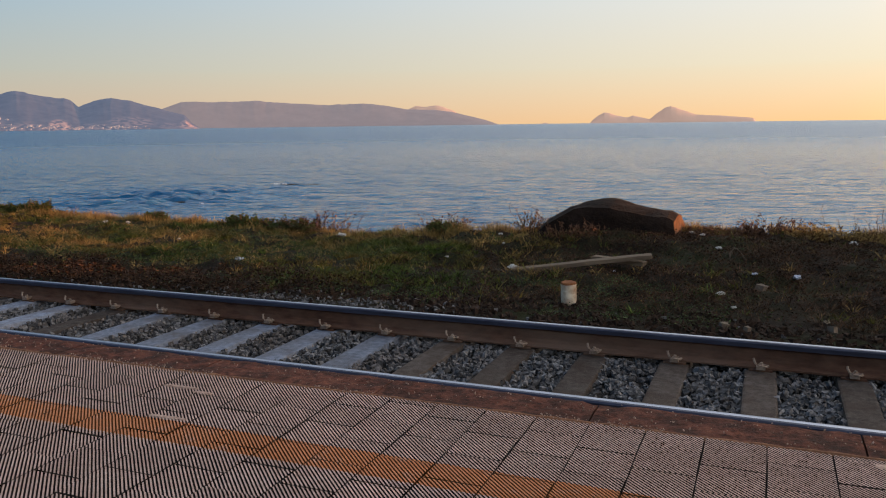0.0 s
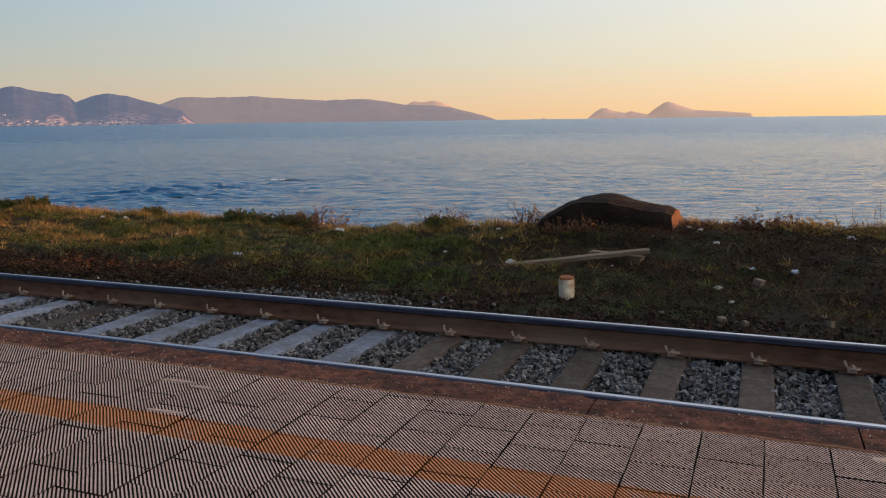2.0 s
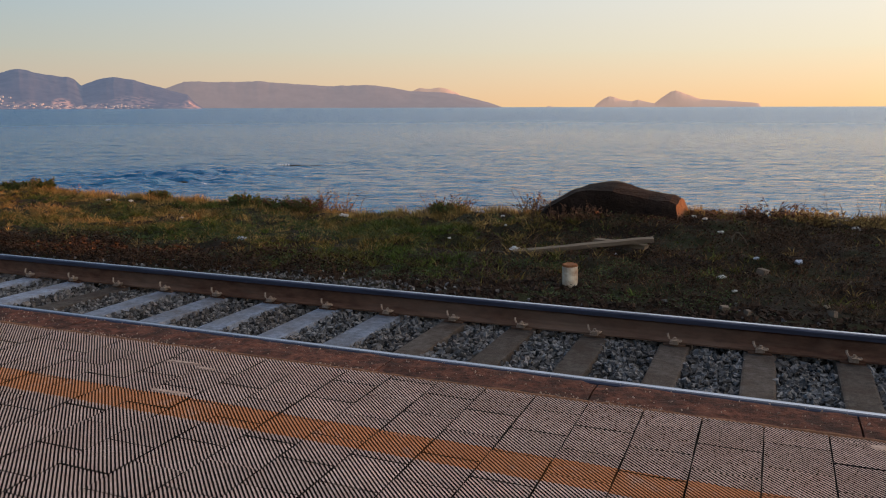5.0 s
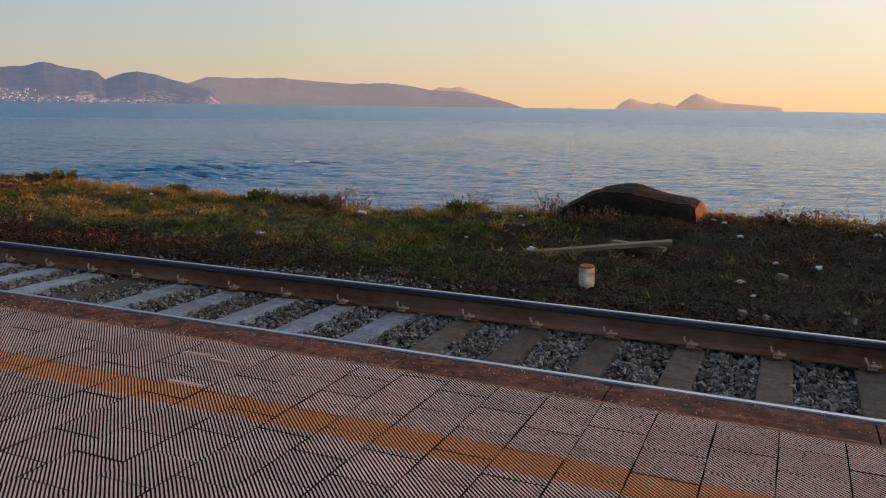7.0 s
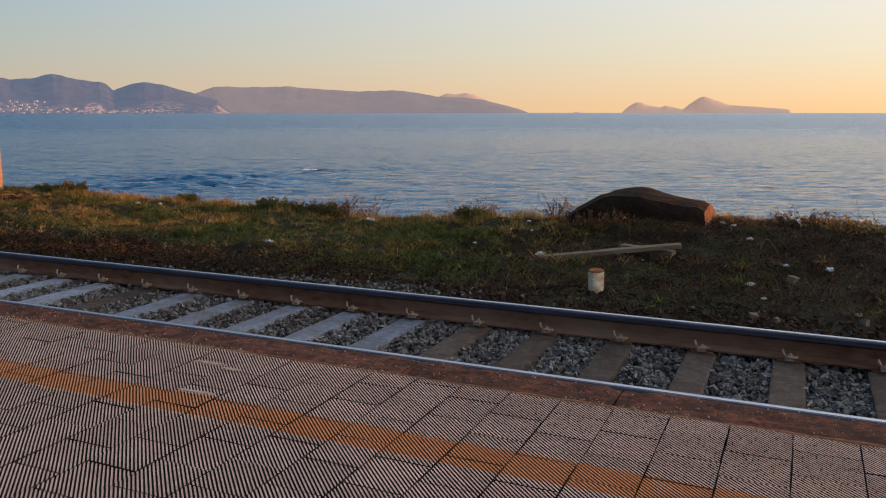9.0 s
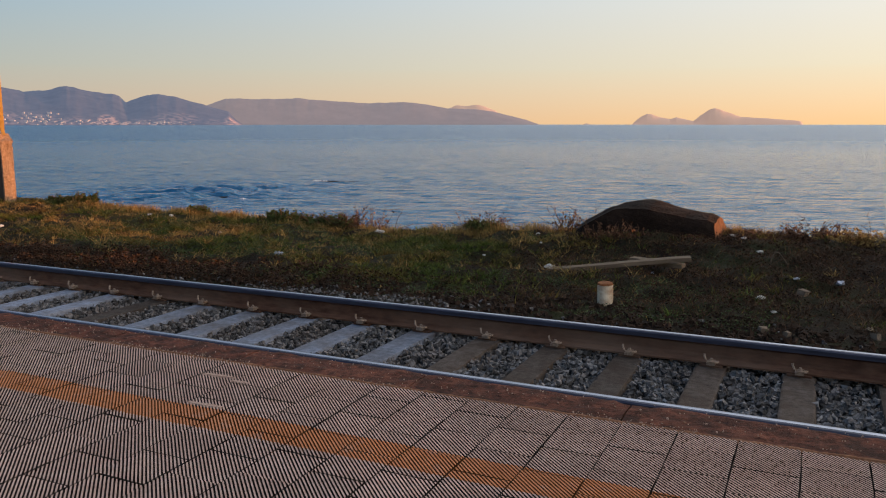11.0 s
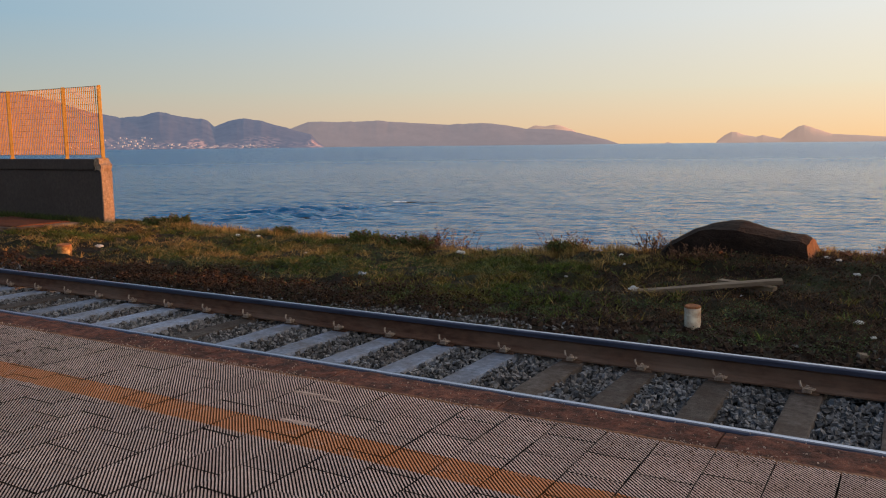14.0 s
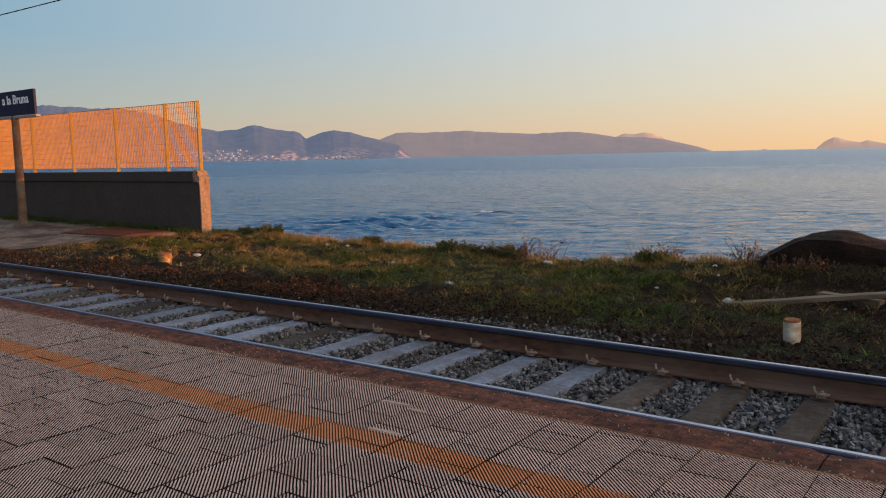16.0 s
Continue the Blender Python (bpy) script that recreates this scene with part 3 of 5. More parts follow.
def tile_mesh(hx, hy, ribs=24, plain=False):
    """A square tile with raised diagonal ribs and dirty grooves between them, darkened for shade."""
    sq = [(-hx, -hy), (hx, -hy), (hx, hy), (-hx, hy)]
    c = 1 / math.sqrt(2)

    def cut(poly, u, keep_above):
        out = []
        for i, a in enumerate(poly):
            b = poly[(i + 1) % len(poly)]
            da, db = (a[0] + a[1]) * c - u, (b[0] + b[1]) * c - u
            if not keep_above:
                da, db = -da, -db
            if da >= 0:
                out.append(a)
            if da * db < 0:
                f = da / (da - db)
                out.append((a[0] + (b[0] - a[0]) * f, a[1] + (b[1] - a[1]) * f))
        return out

    top, low = 0.0, -0.0075
    step = 2 * 0.109 / c / ribs
    vs, fs, slots = [], [], []
    u0 = -0.109 / c - step
    for k in range(ribs + 2):
        a = u0 + k * step
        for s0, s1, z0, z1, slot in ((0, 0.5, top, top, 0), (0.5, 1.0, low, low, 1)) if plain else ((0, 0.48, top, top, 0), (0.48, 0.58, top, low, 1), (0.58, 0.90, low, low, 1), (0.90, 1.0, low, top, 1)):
            poly = cut(cut(sq, a + s0 * step, True), a + s1 * step, False)
            if len(poly) < 3:
                continue
            o = len(vs)
            for x, y in poly:
                f = ((x + y) * c - a - s0 * step) / ((s1 - s0) * step)
                vs.append((x, y, z0 + (z1 - z0) * f))
            fs.append(tuple(range(o, o + len(poly))))
            slots.append(slot)
    o = len(vs)
    vs += [(x, y, -0.0078) for x, y in sq] + [(x, y, -0.024) for x, y in sq]
    fs += [(o + i, o + (i + 1) % 4, o + 4 + (i + 1) % 4, o + 4 + i)[::-1] for i in range(4)]
    slots += [1] * 4
    return vs, fs, slots


PITCH_X, PITCH_Y, X_LINE, TOP = 0.2215, 0.2175, 0.318, 0.25
tile_rows, CUTS = [], []
for col in range(-112, 10):
    x = X_LINE + (col + 0.5) * PITCH_X
    y = -1.045 + (PITCH_Y / 2 if col % 2 else 0.0)
    for row in range(-1, 11):
        yc = y - (row + 0.5) * PITCH_Y
        if yc + PITCH_Y / 2 > -0.99:
            continue
        tile_rows.append((x, yc, -5.0 < x < 1.9 and row < 9))
    CUTS.append((x, y - (PITCH_Y if col % 2 else 0.0)))
CUTS += [(X_LINE + (col + 0.5) * PITCH_X, -1.045 - (PITCH_Y / 2 if col % 2 else 0.0)) for col in range(10, 36)]

# ---------------------------------------------------------------- track
SLEEPERS = [0.507 - 0.548 * k for k in range(-7, 56)]
RAIL = [(-0.075, -0.172), (0.075, -0.172), (0.075, -0.160), (0.016, -0.142), (0.009, -0.120), (0.009, -0.055), (0.036, -0.040), (0.036, -0.012), (0.029, -0.003), (0.014, 0.0),
        (-0.014, 0.0), (-0.029, -0.003), (-0.036, -0.012), (-0.036, -0.040), (-0.009, -0.055), (-0.009, -0.120), (-0.016, -0.142), (-0.075, -0.160)]


def rail(yc, label):
    """A rail of head, web and foot, each a part."""
    e = thing("rail", label, "rail", (0, yc, 0), group="rails of the track")
    xs = [-70, 30]
    for name, pick, lab in (("rail_foot", (0, 1, 2, 3, 16, 17), ""), ("rail_web", (3, 4, 5, 14, 15, 16), ""), ("rail_head", (5, 6, 7, 8, 9, 10, 11, 12, 13, 14), "polished rail head")):
        ring = [RAIL[i] for i in pick]
        k = len(ring)
        vs = [(x, a, b) for x in xs for a, b in ring]
        fs = [(i, (i + 1) % k, k + (i + 1) % k, k + i)[::-1] for i in range(k)] + [tuple(range(k)), tuple(range(2 * k - 1, k - 1, -1))]
        slots = [0 if name != "rail_head" else 1 if i == 4 else 2 if i in (1, 2, 3, 5, 6, 7) else 0 for i in range(k)] + [0, 0]
        mesh_object(name, vs, fs, [M["rust_rail"], M["rail_top"], M["rail_side"]], e, lab, slots=slots)
    return e


rail(0.0, "steel rail with polished top and rusty web beside the platform")
rail(1.5, "steel rail with polished top and rusty brown web")


def clip_bm():
    """A spring clip: a shoulder block on the rail foot, a bolt, and a bent arm that stands up from it."""
    bm = bmesh.new()
    box(bm, -0.032, 0.036, -0.034, 0.03, 0.0, 0.026, 0.005)
    for pts in ([(0.05, -0.02, 0.03), (0.03, -0.035, 0.034), (-0.012, -0.038, 0.036), (-0.036, -0.028, 0.05), (-0.048, -0.015, 0.072), (-0.052, -0.005, 0.09)],
                [(0.05, -0.02, 0.03), (0.055, 0.012, 0.03), (0.03, 0.03, 0.03), (-0.02, 0.03, 0.024)]):
        v, f = tube(pts, 0.0201, 6)
        c = [Vector(q) for q in pts for _ in range(6)]
        bv = [bm.verts.new(q + (Vector(w) - q) * 0.46) for q, w in zip(c, v)]
        for q in f:
            bm.faces.new([bv[i] for i in q])
    return bm


def bolt_bm():
    bm = bmesh.new()
    cylinder(bm, 0.006, 0, 0.02, 0.058, 0.012, n=8)
    cylinder(bm, 0.006, 0, 0.0262, 0.042, 0.021, n=6)
    return bm


def sleeper(material, label):
    e = thing("sleeper", label, "sleeper", (0, 0.75, 0), group="sleepers under the rails")
    bm = bmesh.new()
    box(bm, -0.100, 0.100, -1.25, 1.25, -0.36, -0.186, 0.016)
    for v in bm.verts:
        if v.co.z < -0.3:
            v.co.x *= 1.3
        if abs(v.co.y) < 0.35:
            v.co.z -= 0.01
    part("sleeper_body", bm, material, e)
    first = None
    for yc in (-0.75, 0.75):
        bm = bmesh.new()
        box(bm, -0.075, 0.075, yc - 0.092, yc + 0.092, -0.189, -0.1725, 0.004)
        part("baseplate", bm, M["rust_rail"], e, "rusty rail baseplate")
        for s in (-1, 1):
            if first is None:
                first = part("clip", clip_bm(), M["clip"], e, "rusty spring clip")
                bolt = part("bolt", bolt_bm(), M["clip"], first)
                ob = first
            else:
                ob = new("clip", first.data)
                ob.parent = e
                tagged(ob, "rusty spring clip")
                new("bolt", bolt.data).parent = ob
            ob.matrix_basis = pose(0, yc + s * 0.095, -0.166, 0, 0, 0 if s < 0 else 180) @ Matrix.Diagonal((0.85, 0.85, 0.8, 1))
    return e


kinds = {}
for k, x in enumerate(SLEEPERS):
    pale = k in (12, 13, 14, 15, 16, 18, 19, 20, 21, 23, 24, 26, 27, 29)
    m = pose(x + random.uniform(-0.008, 0.008), 0.75, random.uniform(-0.003, 0.002), 0, 0, random.uniform(-0.5, 0.5))
    if pale not in kinds:
        kinds[pale] = sleeper(M["sleeper_pale"] if pale else M["sleeper"], "chalky pale concrete sleeper set in grey ballast" if pale else "brown-stained concrete sleeper set in grey ballast")
        kinds[pale].matrix_basis = m
    else:
        copy_thing(kinds[pale], m)

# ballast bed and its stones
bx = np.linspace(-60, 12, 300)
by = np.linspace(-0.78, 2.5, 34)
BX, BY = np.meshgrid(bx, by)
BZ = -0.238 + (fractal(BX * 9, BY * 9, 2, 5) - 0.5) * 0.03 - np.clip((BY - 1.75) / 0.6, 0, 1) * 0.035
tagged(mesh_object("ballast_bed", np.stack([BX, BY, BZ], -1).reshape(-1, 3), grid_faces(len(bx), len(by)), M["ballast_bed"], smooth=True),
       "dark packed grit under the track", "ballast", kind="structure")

CUBE_V = np.array([[x, y, z] for z in (-1, 1) for y in (-1, 1) for x in (-1, 1)], float)
CUBE_F = np.array([[0, 2, 3], [0, 3, 1], [4, 5, 7], [4, 7, 6], [0, 1, 5], [0, 5, 4], [2, 6, 7], [2, 7, 3], [0, 4, 6], [0, 6, 2], [1, 3, 7], [1, 7, 5]])


def stones(name, label, category, xs, ys, zs, sizes, material):
    """Many sharp-edged broken stones joined in one mesh."""
    k = len(xs)
    v = (CUBE_V[None] + rng.uniform(-0.62, 0.42, (k, 8, 3)) * np.sign(CUBE_V)[None]) * rng.uniform(0.5, 1.15, (k, 1, 3))
    ang = rng.uniform(0, 6.283, (k, 3))
    for axis in range(3):
        i, j = (axis + 1) % 3, (axis + 2) % 3
        c, d = np.cos(ang[:, axis, None]), np.sin(ang[:, axis, None])
        p_, q_ = v[..., i].copy(), v[..., j].copy()
        v[..., i], v[..., j] = p_ * c - q_ * d, p_ * d + q_ * c
    v = v * sizes[:, None, None] * 0.8 + np.stack([xs, ys, zs], -1)[:, None]
    f = CUBE_F[None] + (np.arange(k) * 8)[:, None, None]
    return tagged(mesh_object(name, v.reshape(-1, 3), f.reshape(-1, 3), material), label, category, kind="stuff")


def scatter(k, x0, x1, y0, y1, bias=1.0):
    u = rng.random(k) ** bias
    return x1 + (x0 - x1) * u, rng.uniform(y0, y1, k)


k = 76000
xs, ys = scatter(k, -24, 4.6, -0.6, 1.58, 1.8)
zs = -0.216 + rng.uniform(-0.03, 0.016, k)
near = np.min(np.abs(xs[:, None] - np.array(SLEEPERS)[None]), 1)
keep = (near > 0.093 + rng.uniform(-0.012, 0.012, k)) & (np.abs(ys - 1.5) > 0.05)
stones("ballast_stones", "grey crushed stone ballast between the sleepers", "ballast", xs[keep], ys[keep], zs[keep], rng.uniform(0.011, 0.026, keep.sum()), M["ballast"])
k = 22000
xs, ys = scatter(k, -22, 4.4, 1.62, 3.7, 1.4)
edge = 2.5 + 0.7 * fractal(xs * 0.8, ys * 0.3, 3, 77) + np.clip((-xs - 3.5) * 0.16, 0, 0.45)
patch = np.exp(-(((xs + 3.4) / 1.1) ** 2 + ((ys - 2.4) / 0.22) ** 2)) + 0.25 * np.exp(-(((xs + 9.5) / 2.5) ** 2 + ((ys - 2.1) / 0.3) ** 2))
patch = patch + 0.55 * np.exp(-((ys - 1.9) / 0.25) ** 2) * (xs < -2)
keep = ys < edge
zs = np.where(ys < 2.3, -0.235, ground_z(xs, ys) - 0.005) + rng.uniform(-0.01, 0.015, k)
grey = rng.random(k) < np.clip(patch * 1.2, 0, 0.85) + 0.025
stones("shoulder_ballast", "rust-brown stones and clods on the track shoulder", "ballast", xs[keep & ~grey], ys[keep & ~grey], zs[keep & ~grey], rng.uniform(0.014, 0.036, (keep & ~grey).sum()), M["ballast_brown"])
stones("spilled_ballast", "patch of grey ballast beyond the track", "ballast", xs[keep & grey], ys[keep & grey], zs[keep & grey] + 0.004, rng.uniform(0.012, 0.025, (keep & grey).sum()), M["ballast"])

# ---------------------------------------------------------------- sea wall and fence
WX, WY = -14.13, 6.7
wall = thing("sea_wall", "dark grey rendered concrete wall with a broken end", "wall", (WX, WY, 0))
bm = bmesh.new()
box(bm, -46, 0, 0, 0.25, -0.5, 1.0, 0.012)
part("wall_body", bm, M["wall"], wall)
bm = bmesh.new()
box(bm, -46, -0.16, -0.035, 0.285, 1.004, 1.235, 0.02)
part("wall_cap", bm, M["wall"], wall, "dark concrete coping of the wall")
# end pieces wear the lighter sunlit colour, the front the dark render
bm = bmesh.new()
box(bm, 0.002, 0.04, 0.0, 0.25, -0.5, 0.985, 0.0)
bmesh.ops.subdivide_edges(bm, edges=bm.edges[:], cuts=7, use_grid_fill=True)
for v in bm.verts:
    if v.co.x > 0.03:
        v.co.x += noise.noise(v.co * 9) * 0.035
part("broken_end_face", bm, M["wall_end"], wall, "rough broken concrete end face in a sunlit tone")
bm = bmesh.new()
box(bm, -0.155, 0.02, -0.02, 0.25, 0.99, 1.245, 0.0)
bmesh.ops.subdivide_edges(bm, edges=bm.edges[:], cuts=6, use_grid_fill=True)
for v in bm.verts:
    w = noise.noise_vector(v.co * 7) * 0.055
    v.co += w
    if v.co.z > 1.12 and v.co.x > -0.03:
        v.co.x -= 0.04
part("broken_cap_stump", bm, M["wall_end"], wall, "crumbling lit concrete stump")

fence = thing("fence", "cream steel grating fence on top of the sea wall", "fence", (WX, WY + 0.15, 1.24))
FENCE_H = 1.50


def fence_post():
    bm = bmesh.new()
    box(bm, -0.007, 0.007, -0.036, 0.036, -0.03, FENCE_H + 0.02, 0.006)
    return bm


def grating(width):
    """Upright flat bars on edge, tied by thin round rods, with a flat rail along top and foot."""
    bm = bmesh.new()
    k = int(round(width / 0.062))
    for i in range(1, k):
        x = width * i / k
        box(bm, x - 0.0018, x + 0.0018, -0.012, 0.012, 0.08, FENCE_H)
    j = 0.08
    while j < FENCE_H + 0.01:
        box(bm, 0.03, width - 0.03, -0.003, 0.003, j - 0.0022, j + 0.0022)
        j += 0.132
    for z in (0.08, FENCE_H):
        box(bm, 0.03, width - 0.03, -0.014, 0.014, z - 0.004, z + 0.004)
    return bm


post_x = [-0.08, -1.28] + [-1.28 - 2.0 * k for k in range(1, 14)]
post_me = panel_me = None
for k, x in enumerate(post_x):
    if post_me is None:
        ob = part("post", fence_post(), M["fence_post"], fence)
        post_me = ob.data
    else:
        ob = new("post", post_me)
        ob.parent = fence
    # flat bars turned so that their broad side catches the sun
    ob.matrix_basis = pose(x, 0, 0, 0, -2.2 if k == 0 else 0, -35)
    if k == 0:
        bm = bmesh.new()
        box(bm, -0.06, 0.06, -0.05, 0.05, -0.015, 0.01, 0.003)
        foot = part("base_plate", bm, M["fence_post"], ob)
    else:
        new("base_plate", foot.data).parent = ob
for a, b in zip(post_x[1:], post_x[:-1]):
    if b - a < 1.5:
        ob = part("grating_panel", grating(b - a), M["fence"], fence)
    elif panel_me is None:
        ob = part("grating_panel", grating(b - a), M["fence"], fence)
        panel_me = ob.data
    else:
        ob = new("grating_panel", panel_me)
        ob.parent = fence
    ob.location.x = a

# concrete apron with a rusty cover in front of the wall
def apron_z(x, y):
    return float(ground_z(np.array(float(x)), np.array(float(y)))) + 0.028 + 0.015 * noise.noise((x * 2, y * 2, 0))


def draped(name, x0, x1, near_edge, far_edge, lift, thick, material, parent, label="", nx=60, ny=20):
    """A thin slab that follows the apron between two edges."""
    bm = bmesh.new()
    bmesh.ops.create_grid(bm, x_segments=nx, y_segments=ny, size=0.5)
    for v in bm.verts:
        x = x0 + (v.co.x + 0.5) * (x1 - x0)
        ya, yb = near_edge(x), far_edge(x)
        y = ya + (v.co.y + 0.5) * (yb - ya)
        v.co = (x, y, apron_z(x, y) + lift)
    ob = part(name, bm, material, parent, label, smooth=True)
    sol = ob.modifiers.new("thickness", "SOLIDIFY")
    sol.thickness, sol.offset = thick, -1
    return ob


apron = draped("concrete_apron", -30, -14.4, lambda x: 3.1 + max(0, x + 16.0) * 1.55 + 0.45 * noise.noise((x * 0.9, 0, 4)) + 0.16 * noise.noise((x * 4.3, 2, 4)), lambda x: WY - 0.15, 0.0, 0.12, M["slab"], None, "", 90, 28)
tagged(apron, "worn cracked concrete apron in front of the wall", "concrete slab")
cov = thing("metal_cover", "rust-red flat steel cover lying on the concrete apron", "cover")
draped("surround", -16.85, -14.35, lambda x: 4.84 + 0.08 * (x + 16), lambda x: 6.32, 0.022, 0.06, M["slab"], cov, "pale concrete surround", 24, 10)
draped("plate", -16.7, -14.6, lambda x: 4.98 + 0.08 * (x + 16), lambda x: 6.25, 0.042, 0.03, M["rust_plate"], cov, "", 24, 10)

# ---------------------------------------------------------------- station sign
sgn = thing("station_sign", "navy blue station name board with white letters on a steel pole", "sign", (-19.4, 5.45, float(ground_z(np.array(-19.4), np.array(5.45)))))
g0 = sgn.location.z
bm = bmesh.new()
cylinder(bm, 0, 0, 0.0, 2.62 - g0, 0.10, 0.085)
part("pole", bm, M["pole"], sgn, "rust-stained cream steel pole", smooth=False)
bm = bmesh.new()
cylinder(bm, 0, 0, -0.02, 0.10, 0.26, 0.18, 24)
part("foot", bm, M["slab"], sgn, "round concrete foot")
bm = bmesh.new()
box(bm, -3.0, 1.02, -0.03, 0.03, 2.63 - g0, 3.205 - g0, 0.006)
board = part("board", bm, M["navy"], sgn)
bm = bmesh.new()
box(bm, -3.02, 1.12, -0.06, 0.05, 2.555 - g0, 2.615 - g0, 0.008)
part("bottom_rail", bm, M["sign_frame"], sgn, "brown steel rail under the board")
txt = bpy.data.curves.new("lettering", "FONT")
txt.body, txt.size, txt.align_x, txt.extrude = "a la Bruna", 0.30, "RIGHT", 0.003
txt.offset = 0.006
txt.materials.append(M["white"])
tob = new("lettering_curve", txt)
bpy.context.view_layer.update()
tme = bpy.data.meshes.new_from_object(tob.evaluated_get(bpy.context.evaluated_depsgraph_get()))
bpy.data.objects.remove(tob)
let = new("lettering", tme)
let.parent = board
let.matrix_basis = Matrix.Translation((0.78, -0.036, 2.90 - g0)) @ pose(0, 0, 0, 90, 0, 0) @ Matrix.Diagonal((1.06, 1, 1, 1))
tagged(let, "white station name lettering")

def gz(x, y):
    return float(ground_z(np.array(float(x)), np.array(float(y))))


# overhead cable
v, f = tube([(x, 6.5, 5.41 + 0.00004 * (x + 20) ** 2) for x in range(-90, 41, 5)], 0.013, 6, False)
tagged(mesh_object("overhead_cable", v, f, M["cable"]), "thin black cable running high along the track", "cable")
for x in (-91.0, 41.0):
    pl = thing("cable_pole", "plain steel pole carrying the overhead cable", "pole", (x, 6.5, gz(x, 6.5) - 0.1))
    bm = bmesh.new()
    cylinder(bm, 0, 0, 0, 5.9, 0.12, 0.09)
    part("pole", bm, M["pole"], pl)
    bm = bmesh.new()
    box(bm, -1.3, 1.3, -0.03, 0.03, 5.55 - pl.location.z, 5.63 - pl.location.z, 0.005)
    part("arm", bm, M["pole"], pl)

# ---------------------------------------------------------------- things on the bank

# boulder
bm = bmesh.new()
bmesh.ops.create_cube(bm, size=1.0)
bmesh.ops.subdivide_edges(bm, edges=bm.edges[:], cuts=18, use_grid_fill=True)
TOP_X, TOP_Z = [-1.0, -0.92, -0.75, -0.5, -0.25, -0.05, 0.1, 0.35, 0.65, 0.93, 1.0], [0.02, 0.14, 0.30, 0.43, 0.505, 0.535, 0.525, 0.455, 0.425, 0.405, 0.37]
for v in bm.verts:
    x, y, z = v.co.x * 2, v.co.y * 2, v.co.z + 0.5
    h = float(np.interp(x, TOP_X, TOP_Z)) + 0.35
    round_y = 1 - 0.35 * z ** 2
    ww = 1.0 if x > 0.9 else 0.75 + 0.25 * math.sqrt(max(0, 1 - (min(x, 0.0)) ** 4))
    p3 = Vector((x * (1 - 0.05 * z), y * 0.55 * round_y * ww - 0.12 * z + 0.12 * x, z * h - 0.35 - 0.05 * y * y * z))
    p3 += noise.noise_vector(p3 * 2.3) * 0.05 + noise.noise_vector(p3 * 7) * 0.018
    v.co = p3
bm.normal_update()
# faces turned towards the sun take the painted sunlit colour
for f_ in bm.faces:
    f_.material_index = 1 if f_.normal.x > 0.72 and f_.calc_center_median().x > 0.84 else 0
bo = part("boulder", bm, [M["boulder"], M["sunlit_end"]], None, smooth=False)
bo.matrix_basis = pose(-1.47, 6.75, -0.10, 0, 0, -4) @ Matrix.Diagonal((0.97, 1, 1, 1))
tagged(bo, "big dark flat-sided boulder on the grassy bank", "boulder")


def plank(at, length, width, thick, turn, tilt, label):
    e = []
    bm = bmesh.new()
    box(bm, -length / 2, length / 2, -width / 2, width / 2, 0, thick, 0.006)
    bmesh.ops.subdivide_edges(bm, edges=[q for q in bm.edges if q.calc_length() > length * 0.6], cuts=10)
    for v in bm.verts:
        v.co.z += 0.006 * math.sin(v.co.x * 3)
        v.co += noise.noise_vector(v.co * 8) * 0.004
    ob = part("plank", bm, M["wood"], None)
    ob.matrix_basis = pose(*at, 0, tilt, turn)
    return tagged(ob, label, "plank", group="old planks on the bank")


plank((-1.37, 4.55, gz(-1.37, 4.55) + 0.085), 1.52, 0.15, 0.045, 11, -6.8, "long weathered wooden plank lying on the bank")
plank((-1.0, 4.78, gz(-1.0, 4.78) + 0.035), 0.60, 0.13, 0.045, -12, 3, "short broken wooden plank under a longer one")


def stub(at, r, h, label, lean, paint=M["stub"]):
    e = thing("pipe_stub", label, "pipe", at, group="cut pipe stubs")
    e.matrix_basis = pose(*at, lean[0], lean[1], 20)
    bm = bmesh.new()
    cylinder(bm, 0, 0, -0.15, h, r, r, 24)
    part("pipe", bm, paint, e)
    bm = bmesh.new()
    cylinder(bm, 0, 0, h + 0.002, h + 0.02, r * 1.04, r * 0.93, 24)
    for v in bm.verts:
        v.co += noise.noise_vector(v.co * 30) * 0.006
    part("rim", bm, M["stub_rust"], e, "flaking rusty rim")
    return e


stub((-1.155, 3.05, gz(-1.155, 3.05)), 0.072, 0.185, "cream painted cut pipe stub with a rusty rim", (1, -2))
stub((-10.95, 3.6, gz(-10.95, 3.6)), 0.105, 0.15, "short rusty yellow pipe stub in the grass", (4, 3), M["stub_worn"])

# litter
LITTER = [(-2.14, 4.5, 0.10, 0), (-1.02, 4.58, 0.055, 1), (0.817, 4.55, 0.085, 1), (0.135, 3.76, 0.065, 0), (-0.216, 6.2, 0.055, 0), (-0.39, 6.7, 0.06, 0), (0.0, 5.75, 0.06, 0),
          (-5.47, 3.96, 0.085, 1), (-5.35, 6.3, 0.10, 0), (-11.2, 4.4, 0.11, 0), (-13.3, 4.4, 0.07, 0), (-2.35, 6.5, 0.07, 0), (-2.9, 6.4, 0.06, 0), (-10.2, 6.6, 0.10, 0), (-9.6, 6.5, 0.07, 0),
          (0.42, 4.55, 0.05, 1), (1.5, 6.7, 0.09, 0), (2.05, 6.9, 0.06, 0), (-3.35, 6.75, 0.10, 1), (0.27, 3.3, 0.04, 0), (-3.1, 4.9, 0.04, 0), (-7.6, 5.4, 0.05, 0), (-2.6, 5.6, 0.04, 0), (1.0, 3.0, 0.05, 2)]
